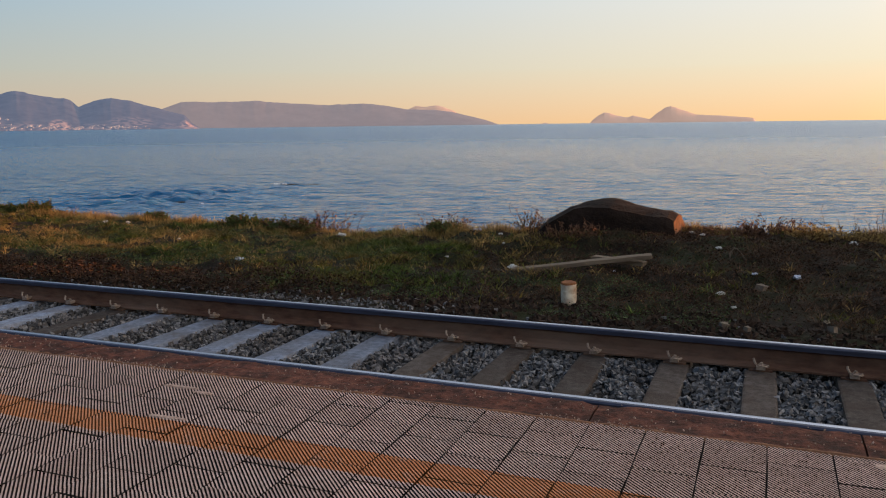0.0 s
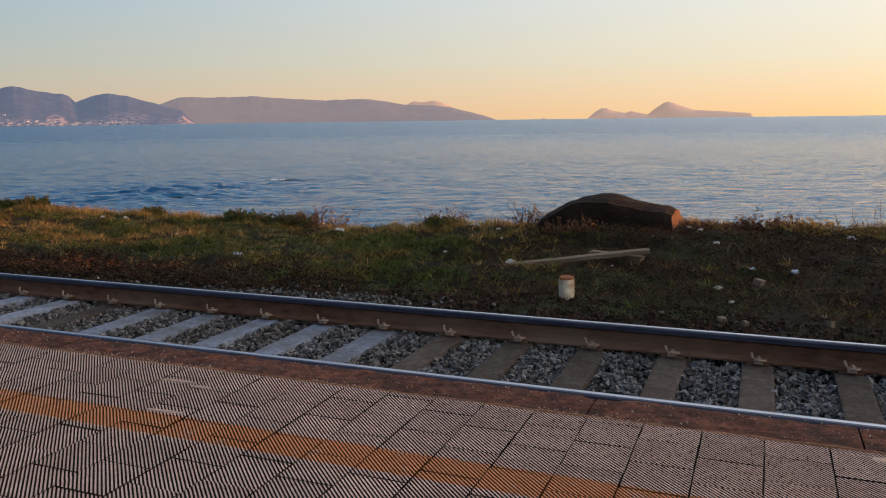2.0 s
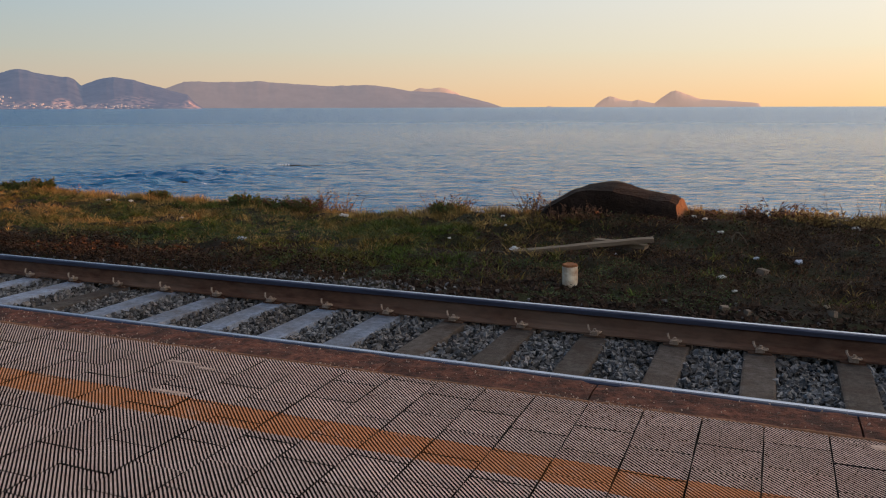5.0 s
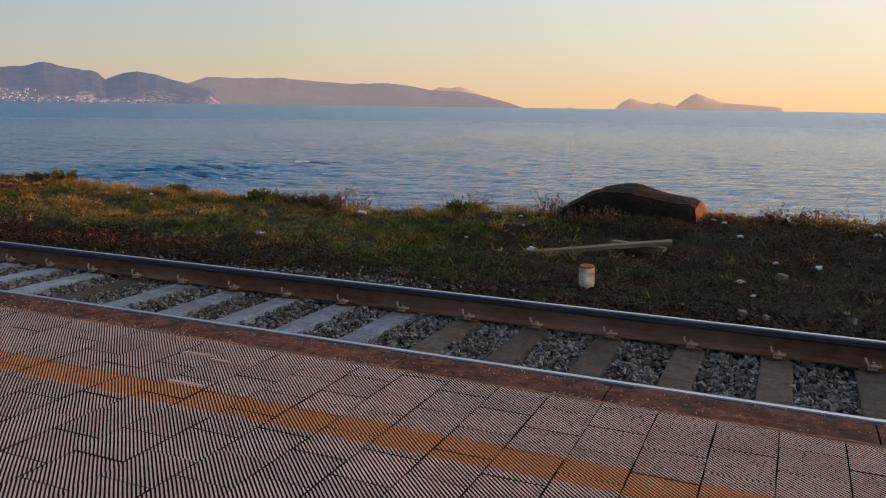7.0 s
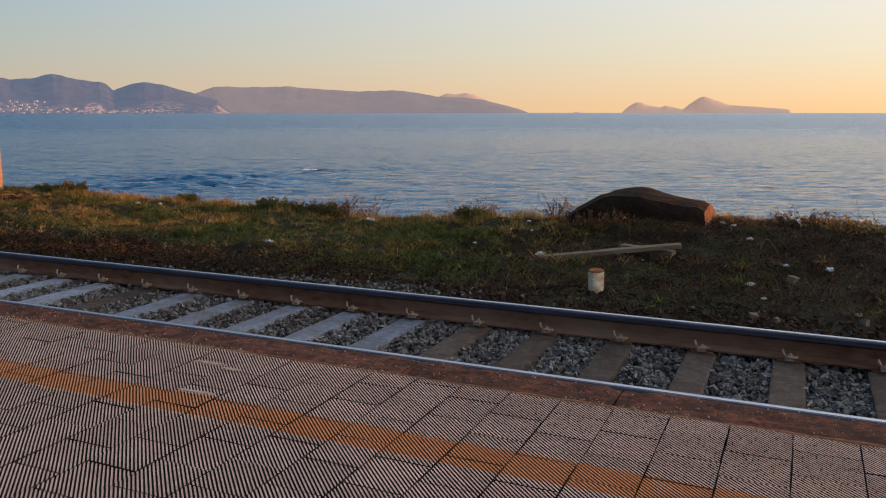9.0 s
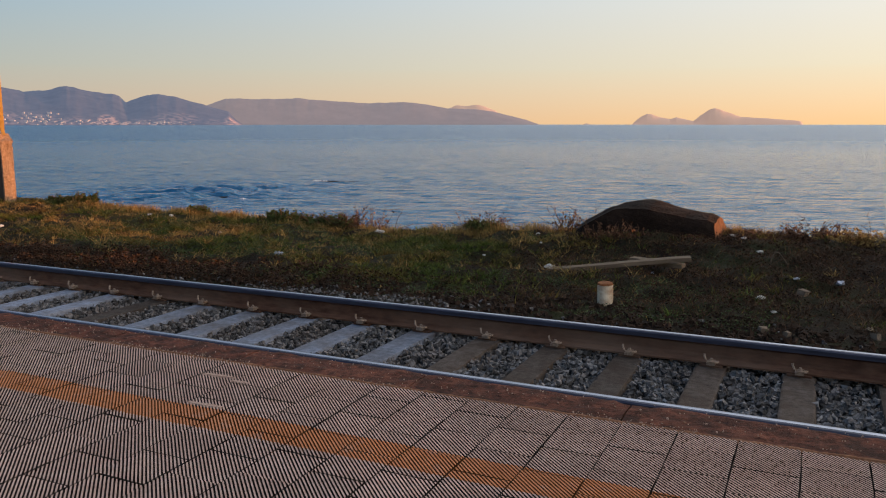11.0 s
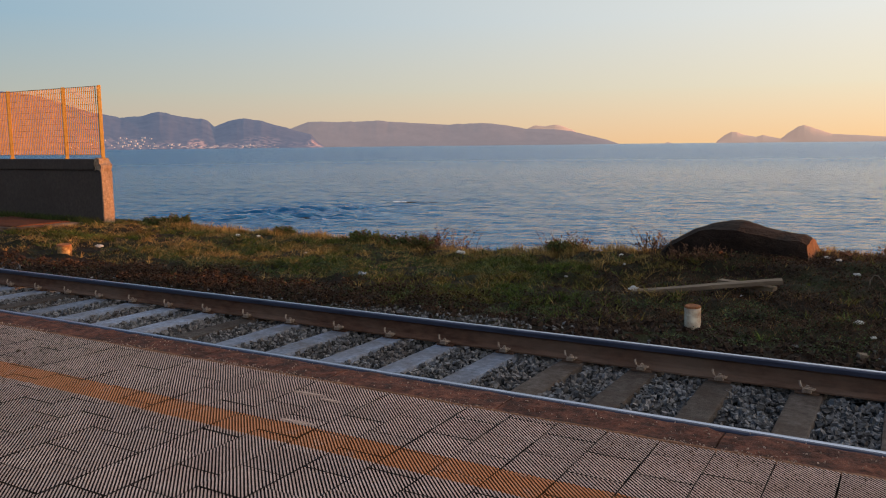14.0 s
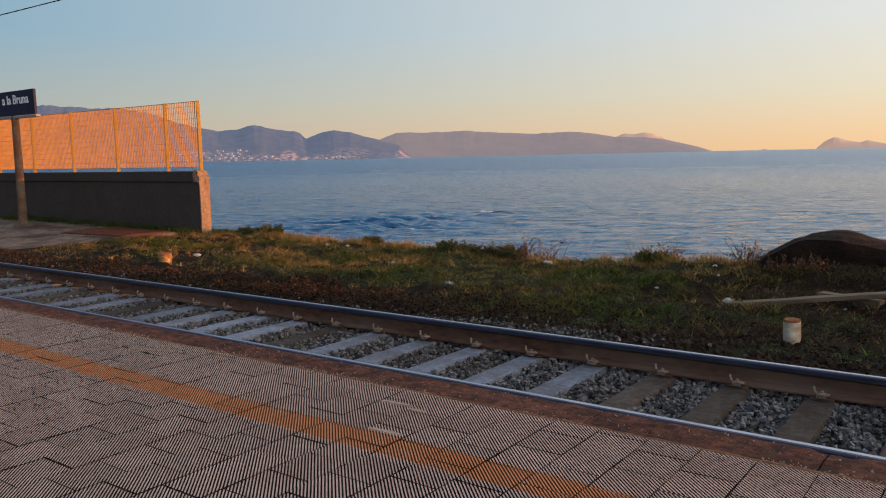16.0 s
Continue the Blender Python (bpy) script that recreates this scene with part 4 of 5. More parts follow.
for x, y, s, kind_ in LITTER:
    bm = bmesh.new()
    bmesh.ops.create_icosphere(bm, subdivisions=3, radius=1.0)
    off = Vector((x * 3, y * 5, 0))
    for v in bm.verts:
        d = v.co.copy()
        v.co = Vector((d.x, d.y * 0.7, d.z * 0.38)) * (1 + 0.55 * noise.noise(d * 1.7 + off)) + noise.noise_vector(d * 3.5 + off) * 0.22
    ob = part("crumpled_litter", bm, (M["litter"], M["litter_blue"], M["litter_card"])[kind_], None)
    ob.matrix_basis = pose(x, y, gz(x, y) + s * 0.17 + 0.012, 0, 0, x * 97 % 180) @ Matrix.Diagonal((s * 0.62, s * 0.62, s * 0.62, 1))
    tagged(ob, ("crumpled white plastic litter on the grass", "crumpled pale blue plastic litter on the ground", "flattened brown cardboard scrap on the ground")[kind_], "litter", group="litter on the bank")

for x, y, s, lab in ((0.483, 4.2, 0.065, "pale brown broken stone block on the bank"), (1.02, 2.72, 0.038, "pale stone beside the track"), (0.22, 2.62, 0.042, "pale stone beside the track"), (0.40, 2.60, 0.034, "pale stone beside the track"), (1.3, 6.95, 0.08, "grey stone among dry brush")):
    bm = bmesh.new()
    bmesh.ops.create_icosphere(bm, subdivisions=2, radius=1.0)
    for v in bm.verts:
        q = v.co * 1.3
        v.co = Vector((max(-0.8, min(0.8, q.x)), max(-0.6, min(0.6, q.y)), max(-0.6, min(0.7, q.z)))) * (1 + 0.2 * noise.noise(q + Vector((x, y, 0))))
    ob = part("loose_stone", bm, M["stone"], None)
    ob.matrix_basis = pose(x, y, gz(x, y) + s * 0.4, 12, 8, x * 140) @ Matrix.Diagonal((s, s, s, 1))
    tagged(ob, lab, "stone", group="loose stones")

v, f = tube([(0.14, 5.3, gz(0.14, 5.3)), (0.145, 5.3, gz(0.14, 5.3) + 0.06), (0.18, 5.3, gz(0.14, 5.3) + 0.12), (0.22, 5.29, gz(0.14, 5.3) + 0.115), (0.27, 5.27, gz(0.14, 5.3) + 0.06), (0.31, 5.25, gz(0.31, 5.25) + 0.01)], 0.009, 6)
tagged(mesh_object("bent_wire", v, f, M["stone"]), "pale bent wire loop sticking out of the ground", "wire")

# ---------------------------------------------------------------- grass and brush


def blades(name, label, xs, ys, hs, widths, lean, material, category="grass", toward=None):
    """Bent tapering blades, each of two faces, joined in one mesh."""
    k = len(xs)
    zs = ground_z(xs, ys) - 0.015
    a = rng.uniform(0, 6.283, k)
    dx, dy = np.cos(a), np.sin(a)
    bend = rng.uniform(0.2, 1.0, k) * lean * hs
    b = rng.uniform(0, 6.283, k)
    if toward is not None:
        b = toward + rng.normal(0, 0.5, k)
    ox, oy = np.cos(b) * bend, np.sin(b) * bend
    w = widths
    v = np.empty((k, 5, 3))
    v[:, 0] = np.stack([xs - dx * w, ys - dy * w, zs], -1)
    v[:, 1] = np.stack([xs + dx * w, ys + dy * w, zs], -1)
    v[:, 2] = np.stack([xs + dx * w * 0.7 + ox * 0.4, ys + dy * w * 0.7 + oy * 0.4, zs + hs * 0.6], -1)
    v[:, 3] = np.stack([xs - dx * w * 0.7 + ox * 0.4, ys - dy * w * 0.7 + oy * 0.4, zs + hs * 0.6], -1)
    v[:, 4] = np.stack([xs + ox, ys + oy, zs + hs], -1)
    o = np.arange(k) * 5
    faces = np.stack([o, o + 1, o + 2, o + 3], -1).tolist() + np.stack([o + 3, o + 2, o + 4], -1).tolist()
    return tagged(mesh_object(name, v.reshape(-1, 3), faces, material), label, category, kind="stuff")


def turf(k, seed):
    xs = 4.0 - 20.2 * rng.random(k) ** 1.2
    ye = np.interp(xs, EDGE_X, EDGE_Y)
    ys = 2.5 + (ye + 0.25 - 2.5) * rng.random(k)
    clump = 0.55 * fractal(xs * 1.4, ys * 1.4, 3, seed) + 0.45 * fractal(xs * 6.0, ys * 6.0, 3, seed + 5)
    return xs, ys, clump


def off_apron(xs, ys):
    return ~((xs < -14.2) & (ys > 3.0 + np.maximum(0, xs + 16.0) * 1.5))


xs, ys, c = turf(150000, 51)
green = np.clip((-xs - 1.2) / 1.6, 0.06, 1) * np.clip((ys - 2.7 - 1.15 * np.clip((-xs - 3.5) / 3, 0, 1)) / 0.7, 0.04, 1)
green *= np.clip((fractal(xs * 0.9, ys * 1.5, 3, 57) - 0.42) * 10, 0.06, 1) * np.where(ys > 5.0, np.clip((-xs - 2.2) / 1.2, 0.05, 1), 1)
keep = (rng.random(len(xs)) < green * np.clip((c - 0.45) * 11, 0.02, 1)) & off_apron(xs, ys)
xs, ys, c = xs[keep], ys[keep], c[keep]
blades("grass", "short green grass on the bank", xs, ys, rng.uniform(0.012, 0.062, len(xs)) * (0.5 + 1.2 * c), rng.uniform(0.0025, 0.006, len(xs)), 0.9, M["grass"])
# dry grass, denser to the left, where its pale colour also paints sunlit tips
xs, ys, c = turf(200000, 63)
keep = (rng.random(len(xs)) < np.clip((c - 0.46) * 8, 0.02, 0.9) * np.clip((-xs - 3.0) / 4, 0.10, 1) * np.clip((ys - 2.5 - 0.9 * np.clip((-xs - 3.5) / 3, 0, 1)) / 0.8, 0.06, 1) * np.clip((fractal(xs * 1.1, ys * 1.7, 3, 67) - 0.42) * 10, 0.08, 1)) & off_apron(xs, ys)
xs, ys, c = xs[keep], ys[keep], c[keep]
blades("dry_grass", "dry straw-coloured grass on the bank", xs, ys, rng.uniform(0.015, 0.06, len(xs)) * (0.6 + 0.9 * c), rng.uniform(0.002, 0.0045, len(xs)), 1.3, M["straw"])
xs, ys, c = turf(110000, 71)
keep = (rng.random(len(xs)) < np.clip((xs + 3.2) / 1.5, 0.0, 1) * np.clip((c - 0.35) * 4, 0.05, 1)) & (ys > 2.9)
xs, ys, c = xs[keep], ys[keep], c[keep]
blades("dead_brush_cover", "brown dead weeds on the bank", xs, ys, rng.uniform(0.02, 0.07, len(xs)), rng.uniform(0.0015, 0.004, len(xs)), 1.6, M["brush"])


def tufts(name, label, k, per, seed, want, height, width, lean, material):
    """Uneven tufts, each of many blades that spread from one crown."""
    xs, ys, c = turf(k, seed)
    keep = (rng.random(k) < want(xs, ys, c)) & off_apron(xs, ys)
    xs, ys, c = xs[keep], ys[keep], c[keep]
    size = rng.uniform(0.45, 1.25, len(xs)) * (0.45 + 1.1 * c)
    ang = rng.uniform(0, 6.283, (len(xs), per))
    rad = np.abs(rng.normal(0, 0.022, (len(xs), per))) * size[:, None]
    bx_, by_ = xs[:, None] + np.cos(ang) * rad, ys[:, None] + np.sin(ang) * rad
    hs = rng.uniform(*height, (len(xs), per)) * size[:, None]
    ws = rng.uniform(*width, (len(xs), per))
    return blades(name, label, bx_.ravel(), by_.ravel(), hs.ravel(), ws.ravel(), lean, material, toward=ang.ravel())


def left_part(xs):
    return np.clip((-xs - 1.2) / 2.0, 0.06, 1)


tufts("grass_tufts", "uneven tufts of green and yellowing grass", 22000, 11, 151,
      lambda x, y, c: left_part(x) * np.clip((c - 0.50) * 16, 0.01, 1) * np.clip((y - 2.6 - 1.0 * np.clip((-x - 3.5) / 3, 0, 1)) / 0.8, 0.03, 1),
      (0.03, 0.10), (0.0035, 0.0075), 1.9, M["grass"])
tufts("straw_tufts", "dry yellow tufts of dead grass", 12000, 11, 163,
      lambda x, y, c: left_part(x) * np.clip((c - 0.52) * 14, 0.01, 0.9) * np.clip((y - 3.2) / 1.2, 0.03, 1),
      (0.035, 0.11), (0.0025, 0.0055), 2.0, M["straw"])
tufts("dead_tufts", "dark brown tufts of withered weeds", 9000, 11, 171,
      lambda x, y, c: np.clip((x + 3.0) / 2.0, 0.1, 1) * np.clip((c - 0.50) * 14, 0.02, 0.9) * (y > 2.8),
      (0.03, 0.09), (0.002, 0.004), 2.4, M["stems"])


def litter_leaves(name, label, xs, ys, rise, size, material):
    """Small loose leaves lying at all angles over the ground."""
    k = len(xs)
    zs = ground_z(xs, ys) + rise
    u = rng.normal(0, 1, (k, 3)) * np.array([1, 1, 0.45])
    u /= np.linalg.norm(u, axis=1)[:, None]
    t = np.cross(u, rng.normal(0, 1, (k, 3)))
    t /= np.linalg.norm(t, axis=1)[:, None]
    ln = rng.uniform(*size, k)[:, None]
    c = np.stack([xs, ys, zs], -1)
    v = np.stack([c - u * ln, c + t * ln * 0.5, c + u * ln, c - t * ln * 0.5], 1).reshape(-1, 3)
    return tagged(mesh_object(name, v, np.arange(k * 4).reshape(-1, 4), material), label, "dead leaves", kind="stuff")


# withered rust-brown growth between the track and the grass
k = 85000
xs = -2.4 - 13 * rng.random(k) ** 1.1
ys = rng.uniform(2.4, 4.3, k)
c = 0.4 * fractal(xs * 1.3, ys * 2.0, 3, 181) + 0.6 * fractal(xs * 5.5, ys * 5.5, 3, 187)
keep = (rng.random(k) < np.clip((c - 0.40) * 7, 0.03, 1) * np.clip((3.85 - 0.5 * np.clip((-xs - 7) / 3, 0, 1) - ys) / 0.5, 0, 1) * np.clip((-xs - 2.4) / 1.8, 0, 1) * np.clip((xs + 12) / 3, 0.05, 1)) & off_apron(xs, ys)
xs, ys, c = xs[keep], ys[keep], c[keep]
litter_leaves("withered_growth", "rust-brown withered weeds beside the track", xs, ys, rng.uniform(0, 0.12, len(xs)) * np.clip((c - 0.36) * 4, 0.15, 1), (0.008, 0.022), M["dead_leaf"])
k = 60000
xs, ys = 3.0 - 6.0 * rng.random(k), rng.uniform(3.2, 7.1, k)
c = 0.5 * fractal(xs * 1.5, ys * 1.5, 3, 191) + 0.5 * fractal(xs * 6, ys * 6, 3, 197)
keep = rng.random(k) < np.clip((c - 0.44) * 8, 0.03, 1)
xs, ys, c = xs[keep], ys[keep], c[keep]
litter_leaves("bank_dead_leaves", "dark dead leaves and stalks over the bare bank", xs, ys, rng.uniform(0, 0.06, len(xs)) * np.clip((c - 0.36) * 4, 0.15, 1), (0.006, 0.016), M["dead_leaf"])
# flat dead stems and leafy low weeds
xs, ys, c = turf(90000, 111)
keep = (rng.random(len(xs)) < np.clip((xs + 4.5) / 2.5, 0.12, 1) * np.clip((c - 0.40) * 5, 0.05, 1)) & off_apron(xs, ys)
xs, ys = xs[keep], ys[keep]
blades("dead_stems", "tangle of dead brown stems on the bank", xs, ys, rng.uniform(0.015, 0.05, len(xs)), rng.uniform(0.0015, 0.0035, len(xs)), 4.0, M["stems"])
k = 170000
xs = 2.6 - 13 * rng.random(k) ** 1.1
ys = rng.uniform(2.5, 6.2, k)
c = 0.5 * fractal(xs * 1.1, ys * 1.3, 3, 121) + 0.5 * fractal(xs * 5, ys * 5, 3, 127)
want = np.clip((c - 0.485) * 12, 0, 1) * np.clip((-xs + 1.6) / 3.0, 0.15, 1) * np.where(((xs > -3.2) & (ys > 3.9)) | ((xs < -4.5) & (ys < 3.7)), 0.15, 1)
keep = rng.random(k) < want
xs, ys, c = xs[keep], ys[keep], c[keep]
k = len(xs)
zs = ground_z(xs, ys) + rng.uniform(0.0, 0.075, k) * np.clip((c - 0.4) * 5, 0.3, 1.2)
u = rng.normal(0, 1, (k, 3)) * np.array([1, 1, 0.5])
u /= np.linalg.norm(u, axis=1)[:, None]
t_ = np.cross(u, rng.normal(0, 1, (k, 3)))
t_ /= np.linalg.norm(t_, axis=1)[:, None]
ln = rng.uniform(0.005, 0.014, k)[:, None]
ctr = np.stack([xs, ys, zs], -1)
lv = np.stack([ctr - u * ln, ctr + t_ * ln * 0.45, ctr + u * ln, ctr - t_ * ln * 0.45], 1).reshape(-1, 3)
tagged(mesh_object("low_weeds", lv, np.arange(k * 4).reshape(-1, 4), M["weed"]), "low leafy grey-green weeds on the bank", "weeds", kind="stuff")
k = 7000
xs, ys = 2.6 - 6.5 * rng.random(k), rng.uniform(2.7, 7.0, k)
stones("earth_clods", "dark brown earth clods on the bank", "earth", xs, ys, ground_z(xs, ys) - 0.004, rng.uniform(0.006, 0.024, k) * rng.uniform(0.5, 1.2, k), M["ballast_brown"])
# weeds along the foot of the sea wall
k = 9000
xs, ys = rng.uniform(-30, -14.1, k), WY - 0.02 - np.abs(rng.normal(0, 0.22, k))
keep = fractal(xs * 1.5, ys * 2, 3, 95) > 0.42
xs, ys = xs[keep], ys[keep]
blades("wall_foot_weeds", "dark green weeds along the foot of the wall", xs, ys, rng.uniform(0.08, 0.2, len(xs)), rng.uniform(0.004, 0.009, len(xs)), 0.9, M["leaf"])
# tall fringe along the brink
k = 21000
xs = rng.uniform(-14, 3.0, k)
ye = np.interp(xs, EDGE_X, EDGE_Y)
ys = ye + rng.uniform(-0.5, 0.15, k)
c = fractal(xs * 2.2, ys * 2.2, 3, 83)
keep = rng.random(k) < np.clip((c - 0.4) * 5, 0.02, 1)
xs, ys, c = xs[keep], ys[keep], c[keep]
blades("brink_grass", "taller sunlit dry grass along the brink", xs, ys, rng.uniform(0.05, 0.15, len(xs)) * (0.3 + 1.2 * c), rng.uniform(0.002, 0.004, len(xs)), 0.6, M["straw"])


def shrub(name, label, x, y, w, h, twigs, leaves, twig_mat, leaf_mat, spread=1.0):
    """A small shrub: branching twigs, with leaves along them."""
    e = thing(name, label, "shrub", (x, y, gz(x, y) - 0.02), group="shrubs along the brink")
    vs, fs, lv, lf = [], [], [], []
    for _ in range(twigs):
        q = Vector((random.uniform(-w, w) * 0.6, random.uniform(-w, w) * 0.35, 0))
        d = Vector((q.x / max(w, 0.01) * spread + random.uniform(-0.5, 0.5) * spread, random.uniform(-0.5, 0.5) * spread, 1)).normalized()
        length = h * random.uniform(0.45, 1.05)
        pts = [q.copy()]
        for s in range(5):
            d = (d + Vector((random.uniform(-1, 1), random.uniform(-1, 1), random.uniform(-0.6, 0.5))) * 0.28).normalized()
            q = q + d * length / 5
            pts.append(q.copy())
            if s > 1 and random.random() < 0.7:
                d2 = (d + Vector((random.uniform(-1, 1), random.uniform(-1, 1), random.uniform(-0.3, 0.6)))).normalized()
                a, b = tube([q, q + d2 * length * 0.13, q + d2 * length * 0.24 + Vector((0, 0, 0.01))], 0.0035, 3)
                fs += [tuple(i + len(vs) for i in t) for t in b]
                vs += a
        a, b = tube(pts, 0.005, 4)
        fs += [tuple(i + len(vs) for i in t) for t in b]
        vs += a
        for _l in range(leaves):
            i = random.randint(1, 4)
            c0 = pts[i].lerp(pts[i + 1], random.random()) + Vector((random.uniform(-1, 1), random.uniform(-1, 1), random.uniform(-1, 1))) * 0.035
            u = Vector((random.uniform(-1, 1), random.uniform(-1, 1), random.uniform(-0.6, 1))).normalized() * random.uniform(0.016, 0.034)
            t = u.orthogonal().normalized() * u.length * 0.45
            o = len(lv)
            lv += [tuple(c0 - u), tuple(c0 + t), tuple(c0 + u), tuple(c0 - t)]
            lf.append((o, o + 1, o + 2, o + 3))
    mesh_object("branchwork", vs, fs, twig_mat, e)
    if lv:
        mesh_object("foliage", lv, lf, leaf_mat, e)
    return e


DRY, GREEN = "dry reddish-brown twiggy shrub on the brink", "low dark green shrub on the brink"
for x, w, h in ((-6.15, 0.35, 0.50), (-5.75, 0.30, 0.42), (-6.7, 0.3, 0.30), (-4.05, 0.25, 0.42), (-3.75, 0.2, 0.34), (-2.7, 0.2, 0.3), (-2.45, 0.2, 0.36)):
    shrub("dry_shrub", DRY, x, np.interp(x, EDGE_X, EDGE_Y) - 0.1, w, h, 22, 3, M["stems"], M["brush"], 1.9)
for x, w, h in ((-13.5, 0.34, 0.20), (-12.75, 0.46, 0.24), (-7.6, 0.35, 0.24), (-6.5, 0.45, 0.24), (-9.6, 0.25, 0.18), (-3.95, 0.3, 0.2), (-7.1, 0.3, 0.2)):
    shrub("green_shrub", GREEN, x, np.interp(x, EDGE_X, EDGE_Y) - 0.12, w, h, 70, 24, M["brush"], M["leaf"], 1.3)
shrub("dry_shrub", DRY, -11.9, 7.35, 0.3, 0.22, 34, 6, M["brush"], M["straw"], 1.2)
# past x = 0.8 the paler straw foliage paints low sun on the heaps
for x, w, h in ((0.25, 0.3, 0.15), (0.55, 0.4, 0.30), (0.95, 0.45, 0.22), (1.4, 0.45, 0.17), (1.9, 0.45, 0.18), (2.4, 0.4, 0.2), (-0.3, 0.25, 0.10)):
    shrub("brush_heap", "heap of dead brown brushwood on the bank", x, 7.03, w, h, 60, 10, M["brush"], M["straw"] if x > 0.8 else M["brush"], 1.8)
for x, h in ((0.75, 0.46), (1.35, 0.5), (1.85, 0.42), (-2.6, 0.5), (-5.9, 0.62), (-5.45, 0.55), (-6.3, 0.5)):
    shrub("arching_twig", "bare arching brown twigs above the bank", x, np.interp(x, EDGE_X, EDGE_Y) - 0.2, 0.3, h, 9, 0, M["stems"], M["brush"], 3.2)
shrub("dry_shrub", DRY, -1.95, 6.0, 0.25, 0.27, 26, 5, M["brush"], M["brush"], 1.5)
shrub("dry_shrub", DRY, -1.55, 5.95, 0.25, 0.22, 22, 5, M["brush"], M["brush"], 1.5)

# ---------------------------------------------------------------- reef in the shallows
# added flat dark slabs that draw the shaded streaks of the waves
for x, y, sx_, sy_, sz_ in ((-48, 72, 1.5, 0.5, 0.08), (-46.2, 73, 0.8, 0.4, 0.05), (-50, 50, 0.9, 0.3, 0.05), (-53, 60, 1.1, 0.3, 0.05), (-47, 52, 0.6, 0.3, 0.05)):
    bm = bmesh.new()
    bmesh.ops.create_icosphere(bm, subdivisions=3, radius=1.0)
    for v in bm.verts:
        v.co *= 1 + 0.45 * noise.noise(v.co * 1.6 + Vector((x, y, 0)))
    ob = part("reef_rock", bm, M["reef"], None)
    ob.matrix_basis = pose(x, y, SEA - 0.05, 0, 0, 10) @ Matrix.Diagonal((sx_, sy_, sz_ * 2, 1))
    tagged(ob, "thin dark slab for a shaded wave streak over the reef", "rock", group="rocks awash")

# foam where the swell breaks
fv, ff = [], []
for x, y, w, d in ((-49.5, 71.4, 0.9, 0.25), (-44, 50.5, 0.8, 0.2), (-52, 58, 0.6, 0.2)):
    for _ in range(14):
        a, r = random.uniform(0, 6.283), random.random() ** 0.5
        cx, cy, q = x + math.cos(a) * r * w, y + math.sin(a) * r * d, random.uniform(0.04, 0.16)
        o = len(fv)
        fv.append((cx, cy, SEA + 0.19))
        for k in range(6):
            fv.append((cx + math.cos(k * 1.047) * q * random.uniform(0.6, 1.5), cy + math.sin(k * 1.047) * q * 0.5, SEA + 0.10))
        ff += [(o, o + 1 + k, o + 1 + (k + 1) % 6) for k in range(6)]
tagged(mesh_object("sea_foam", fv, ff, M["foam"], smooth=True), "flecks of white foam over the reef", "foam", kind="stuff")

# ---------------------------------------------------------------- paving pieces
base = tile_mesh(0.1079, 0.1060)
tile_me = None
far_v, far_f, far_s = [], [], []
ftile = base
for x, y, near_ in tile_rows:
    dz = random.uniform(-0.0022, 0.0018)
    if near_:
        if tile_me is None:
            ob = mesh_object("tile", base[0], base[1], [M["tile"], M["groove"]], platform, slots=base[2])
            tile_me = ob.data
        else:
            ob = new("tile", tile_me)
            ob.parent = platform
        ob.matrix_basis = pose(x + random.uniform(-0.0015, 0.0015), y + random.uniform(-0.0025, 0.0025), TOP + dz, random.uniform(-0.35, 0.35), random.uniform(-0.35, 0.35), random.uniform(-0.4, 0.4))
    else:
        o = len(far_v)
        far_v += [(a + x, b + y, c + TOP + dz) for a, b, c in ftile[0]]
        far_f += [tuple(i + o for i in q) for q in ftile[1]]
        far_s += ftile[2]
# the rest of the paving, behind and beside
coarse = tile_mesh(0.1082, 0.1064, plain=True)
for col in range(-75, 36):
    x = X_LINE + (col + 0.5) * PITCH_X
    for row in range(-1 if col >= 10 else 11, 35):
        y = -1.045 + (PITCH_Y / 2 if col % 2 else 0.0) - (row + 0.5) * PITCH_Y
        if y + PITCH_Y / 2 > -0.99:
            continue
        o = len(far_v)
        far_v += [(a + x, b + y, c + TOP) for a, b, c in coarse[0]]
        far_f += [tuple(i + o for i in q) for q in coarse[1]]
        far_s += coarse[2]
cut_me = {}
for x, y in CUTS:
    # cut pieces between the last whole tile and the coping
    deep = -0.998 - y - 0.002
    if deep < 0.02:
        continue
    key = round(deep, 3)
    piece = tile_mesh(0.1082, deep / 2)
    if -5.0 < x < 1.9:
        if key not in cut_me:
            ob = mesh_object("cut_tile", piece[0], piece[1], [M["tile"], M["groove"]], platform, slots=piece[2])
            cut_me[key] = ob.data
        else:
            ob = new("cut_tile", cut_me[key])
            ob.parent = platform
        ob.location = (x, y + 0.001 + deep / 2, TOP + random.uniform(-0.002, 0.001))
    else:
        o = len(far_v)
        far_v += [(a + x, b + y + deep / 2, c + TOP) for a, b, c in piece[0]]
        far_f += [tuple(i + o for i in q) for q in piece[1]]
        far_s += piece[2]
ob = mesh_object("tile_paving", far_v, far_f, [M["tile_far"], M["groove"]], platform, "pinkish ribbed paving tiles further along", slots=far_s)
tagged(ob, kind="stuff")

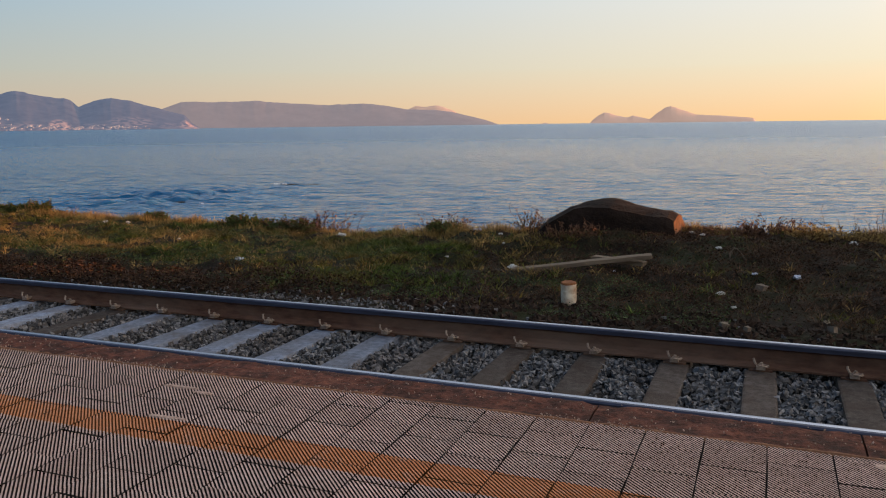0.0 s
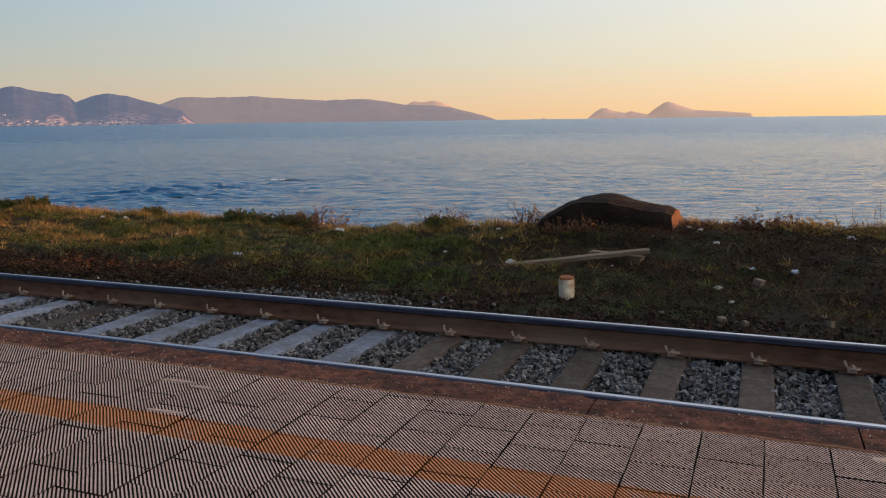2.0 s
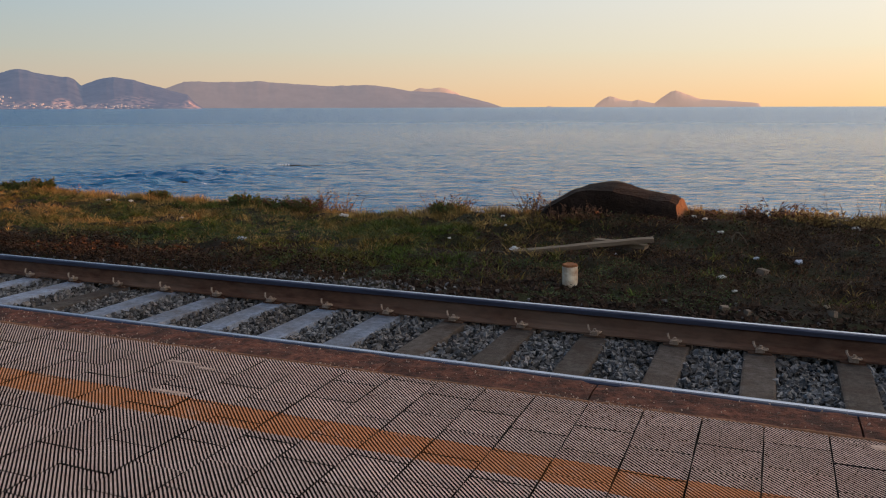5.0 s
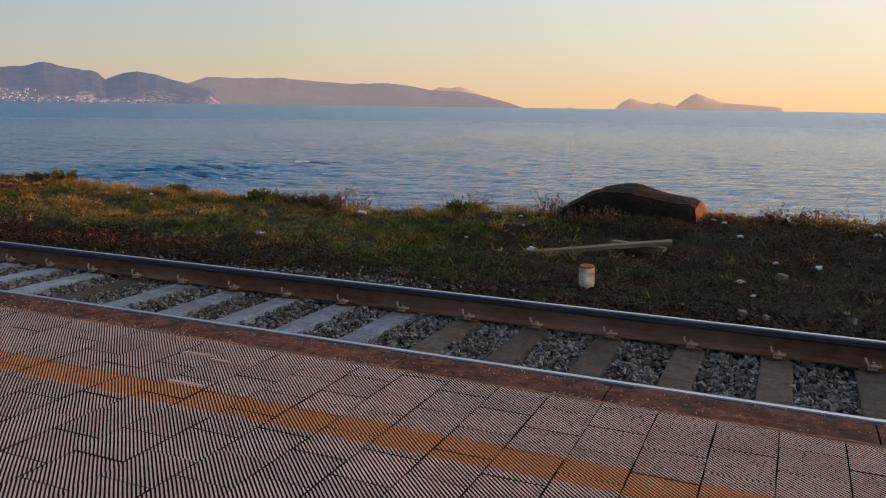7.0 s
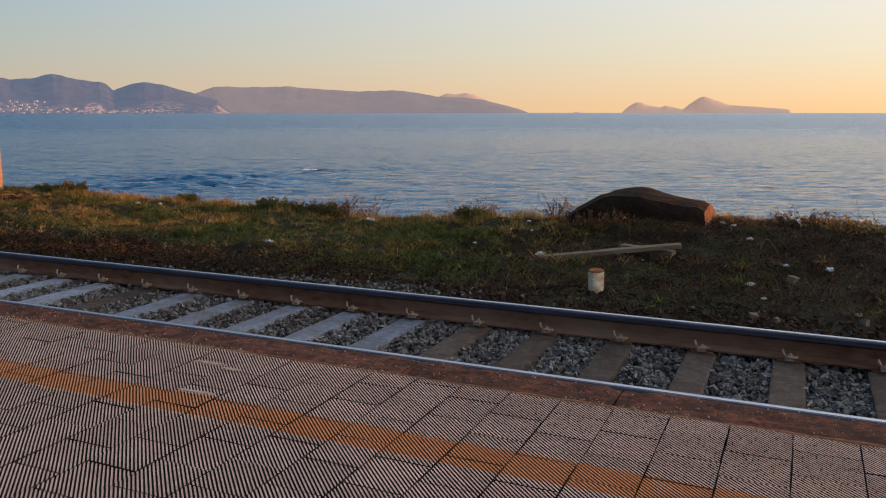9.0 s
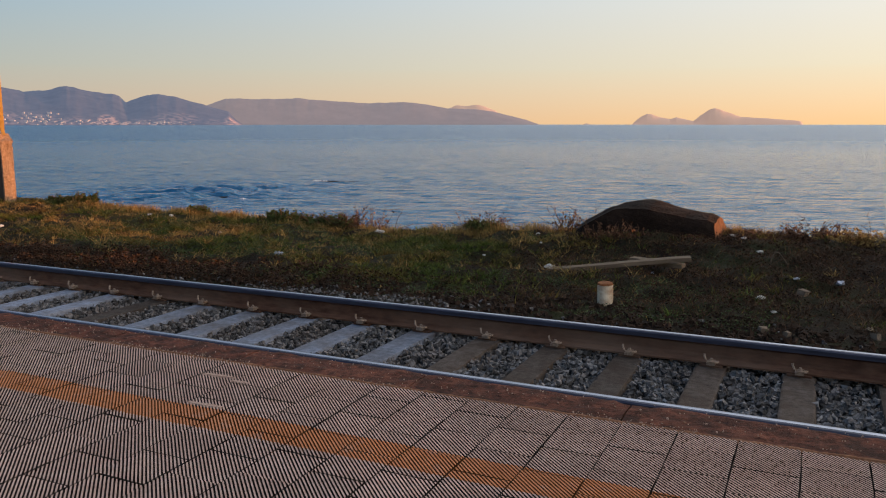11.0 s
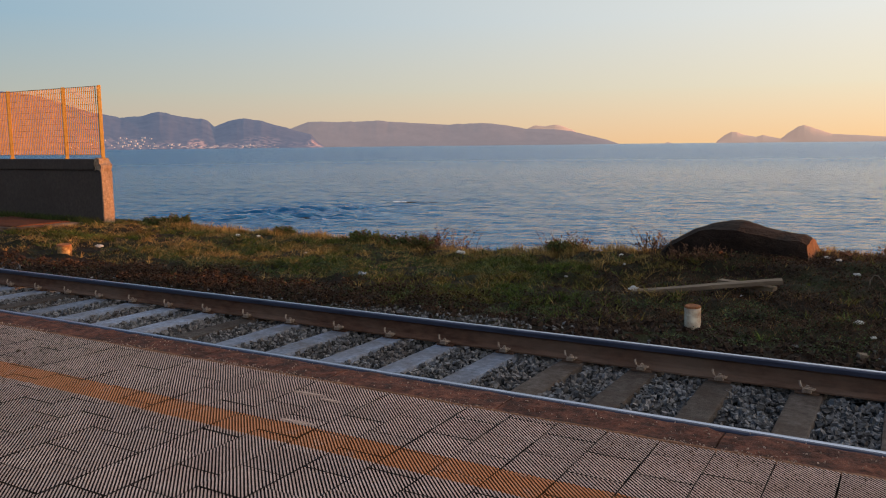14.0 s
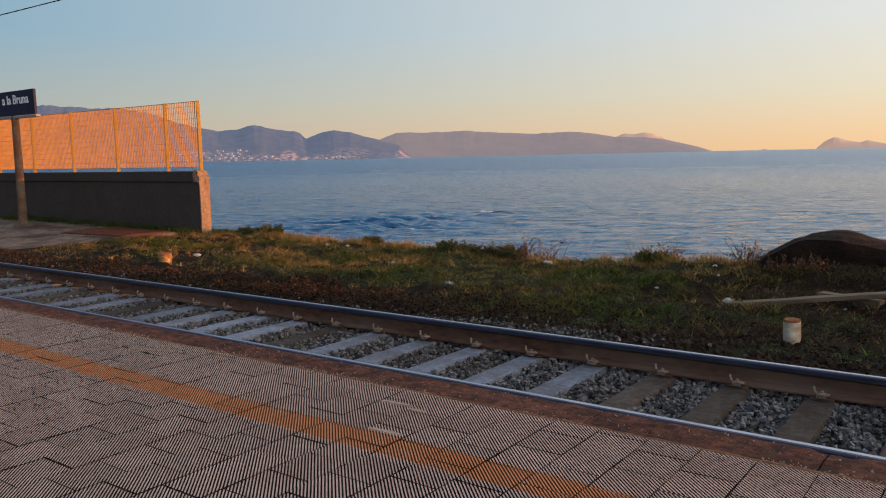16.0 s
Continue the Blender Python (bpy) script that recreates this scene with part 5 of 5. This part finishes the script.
coping_x = -40.0
while coping_x < 8:
    length = random.uniform(0.92, 1.02)
    bm = bmesh.new()
    box(bm, coping_x + 0.004, coping_x + length - 0.004, -0.995, -0.735, 0.05, 0.252, 0.0)
    bmesh.ops.subdivide_edges(bm, edges=[q for q in bm.edges if abs(q.verts[0].co.x - q.verts[1].co.x) > 0.5], cuts=26)
    bmesh.ops.subdivide_edges(bm, edges=[q for q in bm.edges if abs(q.verts[0].co.y - q.verts[1].co.y) > 0.2], cuts=5)
    for v in bm.verts:
        if v.co.z > 0.2:
            if v.co.y > -0.745:
                nn = noise.noise((v.co.x * 7, 1.3, 0))
                v.co.y += -0.012 + 0.02 * nn - max(0, noise.noise((v.co.x * 4, 8.0, 0)) - 0.2) * 0.07
                v.co.z -= 0.004 + 0.006 * nn
            v.co.z += 0.008 * noise.noise(v.co * 14) - 0.003
    part("coping_stone", bm, M["coping"], platform)
    coping_x += length

# uneven line of reddish mortar in the joint behind the coping
jx = np.arange(-24, 3, 0.012)
jw = 0.004 + 0.010 * fractal(jx * 9, jx * 0, 3, 211)
jm = -0.9965 + 0.004 * (fractal(jx * 5, jx * 0 + 2, 2, 217) - 0.5)
jz = 0.249 + 0.007 * fractal(jx * 20, jx * 0 + 4, 2, 223)
ring = np.stack([np.stack([jx, jm - jw, jz - 0.012], -1), np.stack([jx, jm - jw * 0.5, jz], -1), np.stack([jx, jm + jw * 0.5, jz + 0.001], -1), np.stack([jx, jm + jw, jz - 0.012], -1)], 0)
ob = mesh_object("joint_mortar", ring.reshape(-1, 3), grid_faces(len(jx), 4), M["joint"], platform, "reddish crumbling mortar line")

# crumbs of mortar along the joint behind the coping
k = 1700
xs = 2.4 - 14 * rng.random(k) ** 1.3
keep = fractal(xs * 2.2, xs * 0 + 3, 3, 91) > 0.48
xs = xs[keep]
ys = -0.985 + rng.normal(0, 0.013, len(xs))
xs = np.concatenate([xs, 2.2 - 6 * rng.random(420)])
ys = np.concatenate([ys, rng.uniform(-0.97, -0.76, 420)])
stones("mortar_crumbs", "pale crumbled mortar along the coping joint", "mortar", xs, ys, np.full(len(xs), 0.254), rng.uniform(0.0015, 0.0042, len(xs)), M["mortar"])

# pale smears of mortar left on the tiles
for x, y, w, d in ((-1.80, -1.545, 0.10, 0.011), (-2.02, -1.20, 0.08, 0.011), (-1.86, -1.235, 0.05, 0.009), (0.93, -1.06, 0.04, 0.02)):
    bm = bmesh.new()
    bmesh.ops.create_circle(bm, cap_ends=True, segments=22, radius=1.0)
    r = bmesh.ops.extrude_face_region(bm, geom=bm.faces[:])
    for v in [q for q in r["geom"] if isinstance(q, bmesh.types.BMVert)]:
        v.co.z += 1
    for v in bm.verts:
        q = 1 + 0.5 * noise.noise((v.co.x * 2.2, v.co.y * 2.2, x * 9))
        v.co = (v.co.x * w * q, v.co.y * d * q, -0.006 + v.co.z * 0.0078)
    ob = part("mortar_smear", bm, M["mortar"], None)
    ob.matrix_basis = pose(x, y, TOP, 0, 0, 3)
    tagged(ob, "thin pale mortar smear on the platform tiles", "mortar", group="mortar smears")
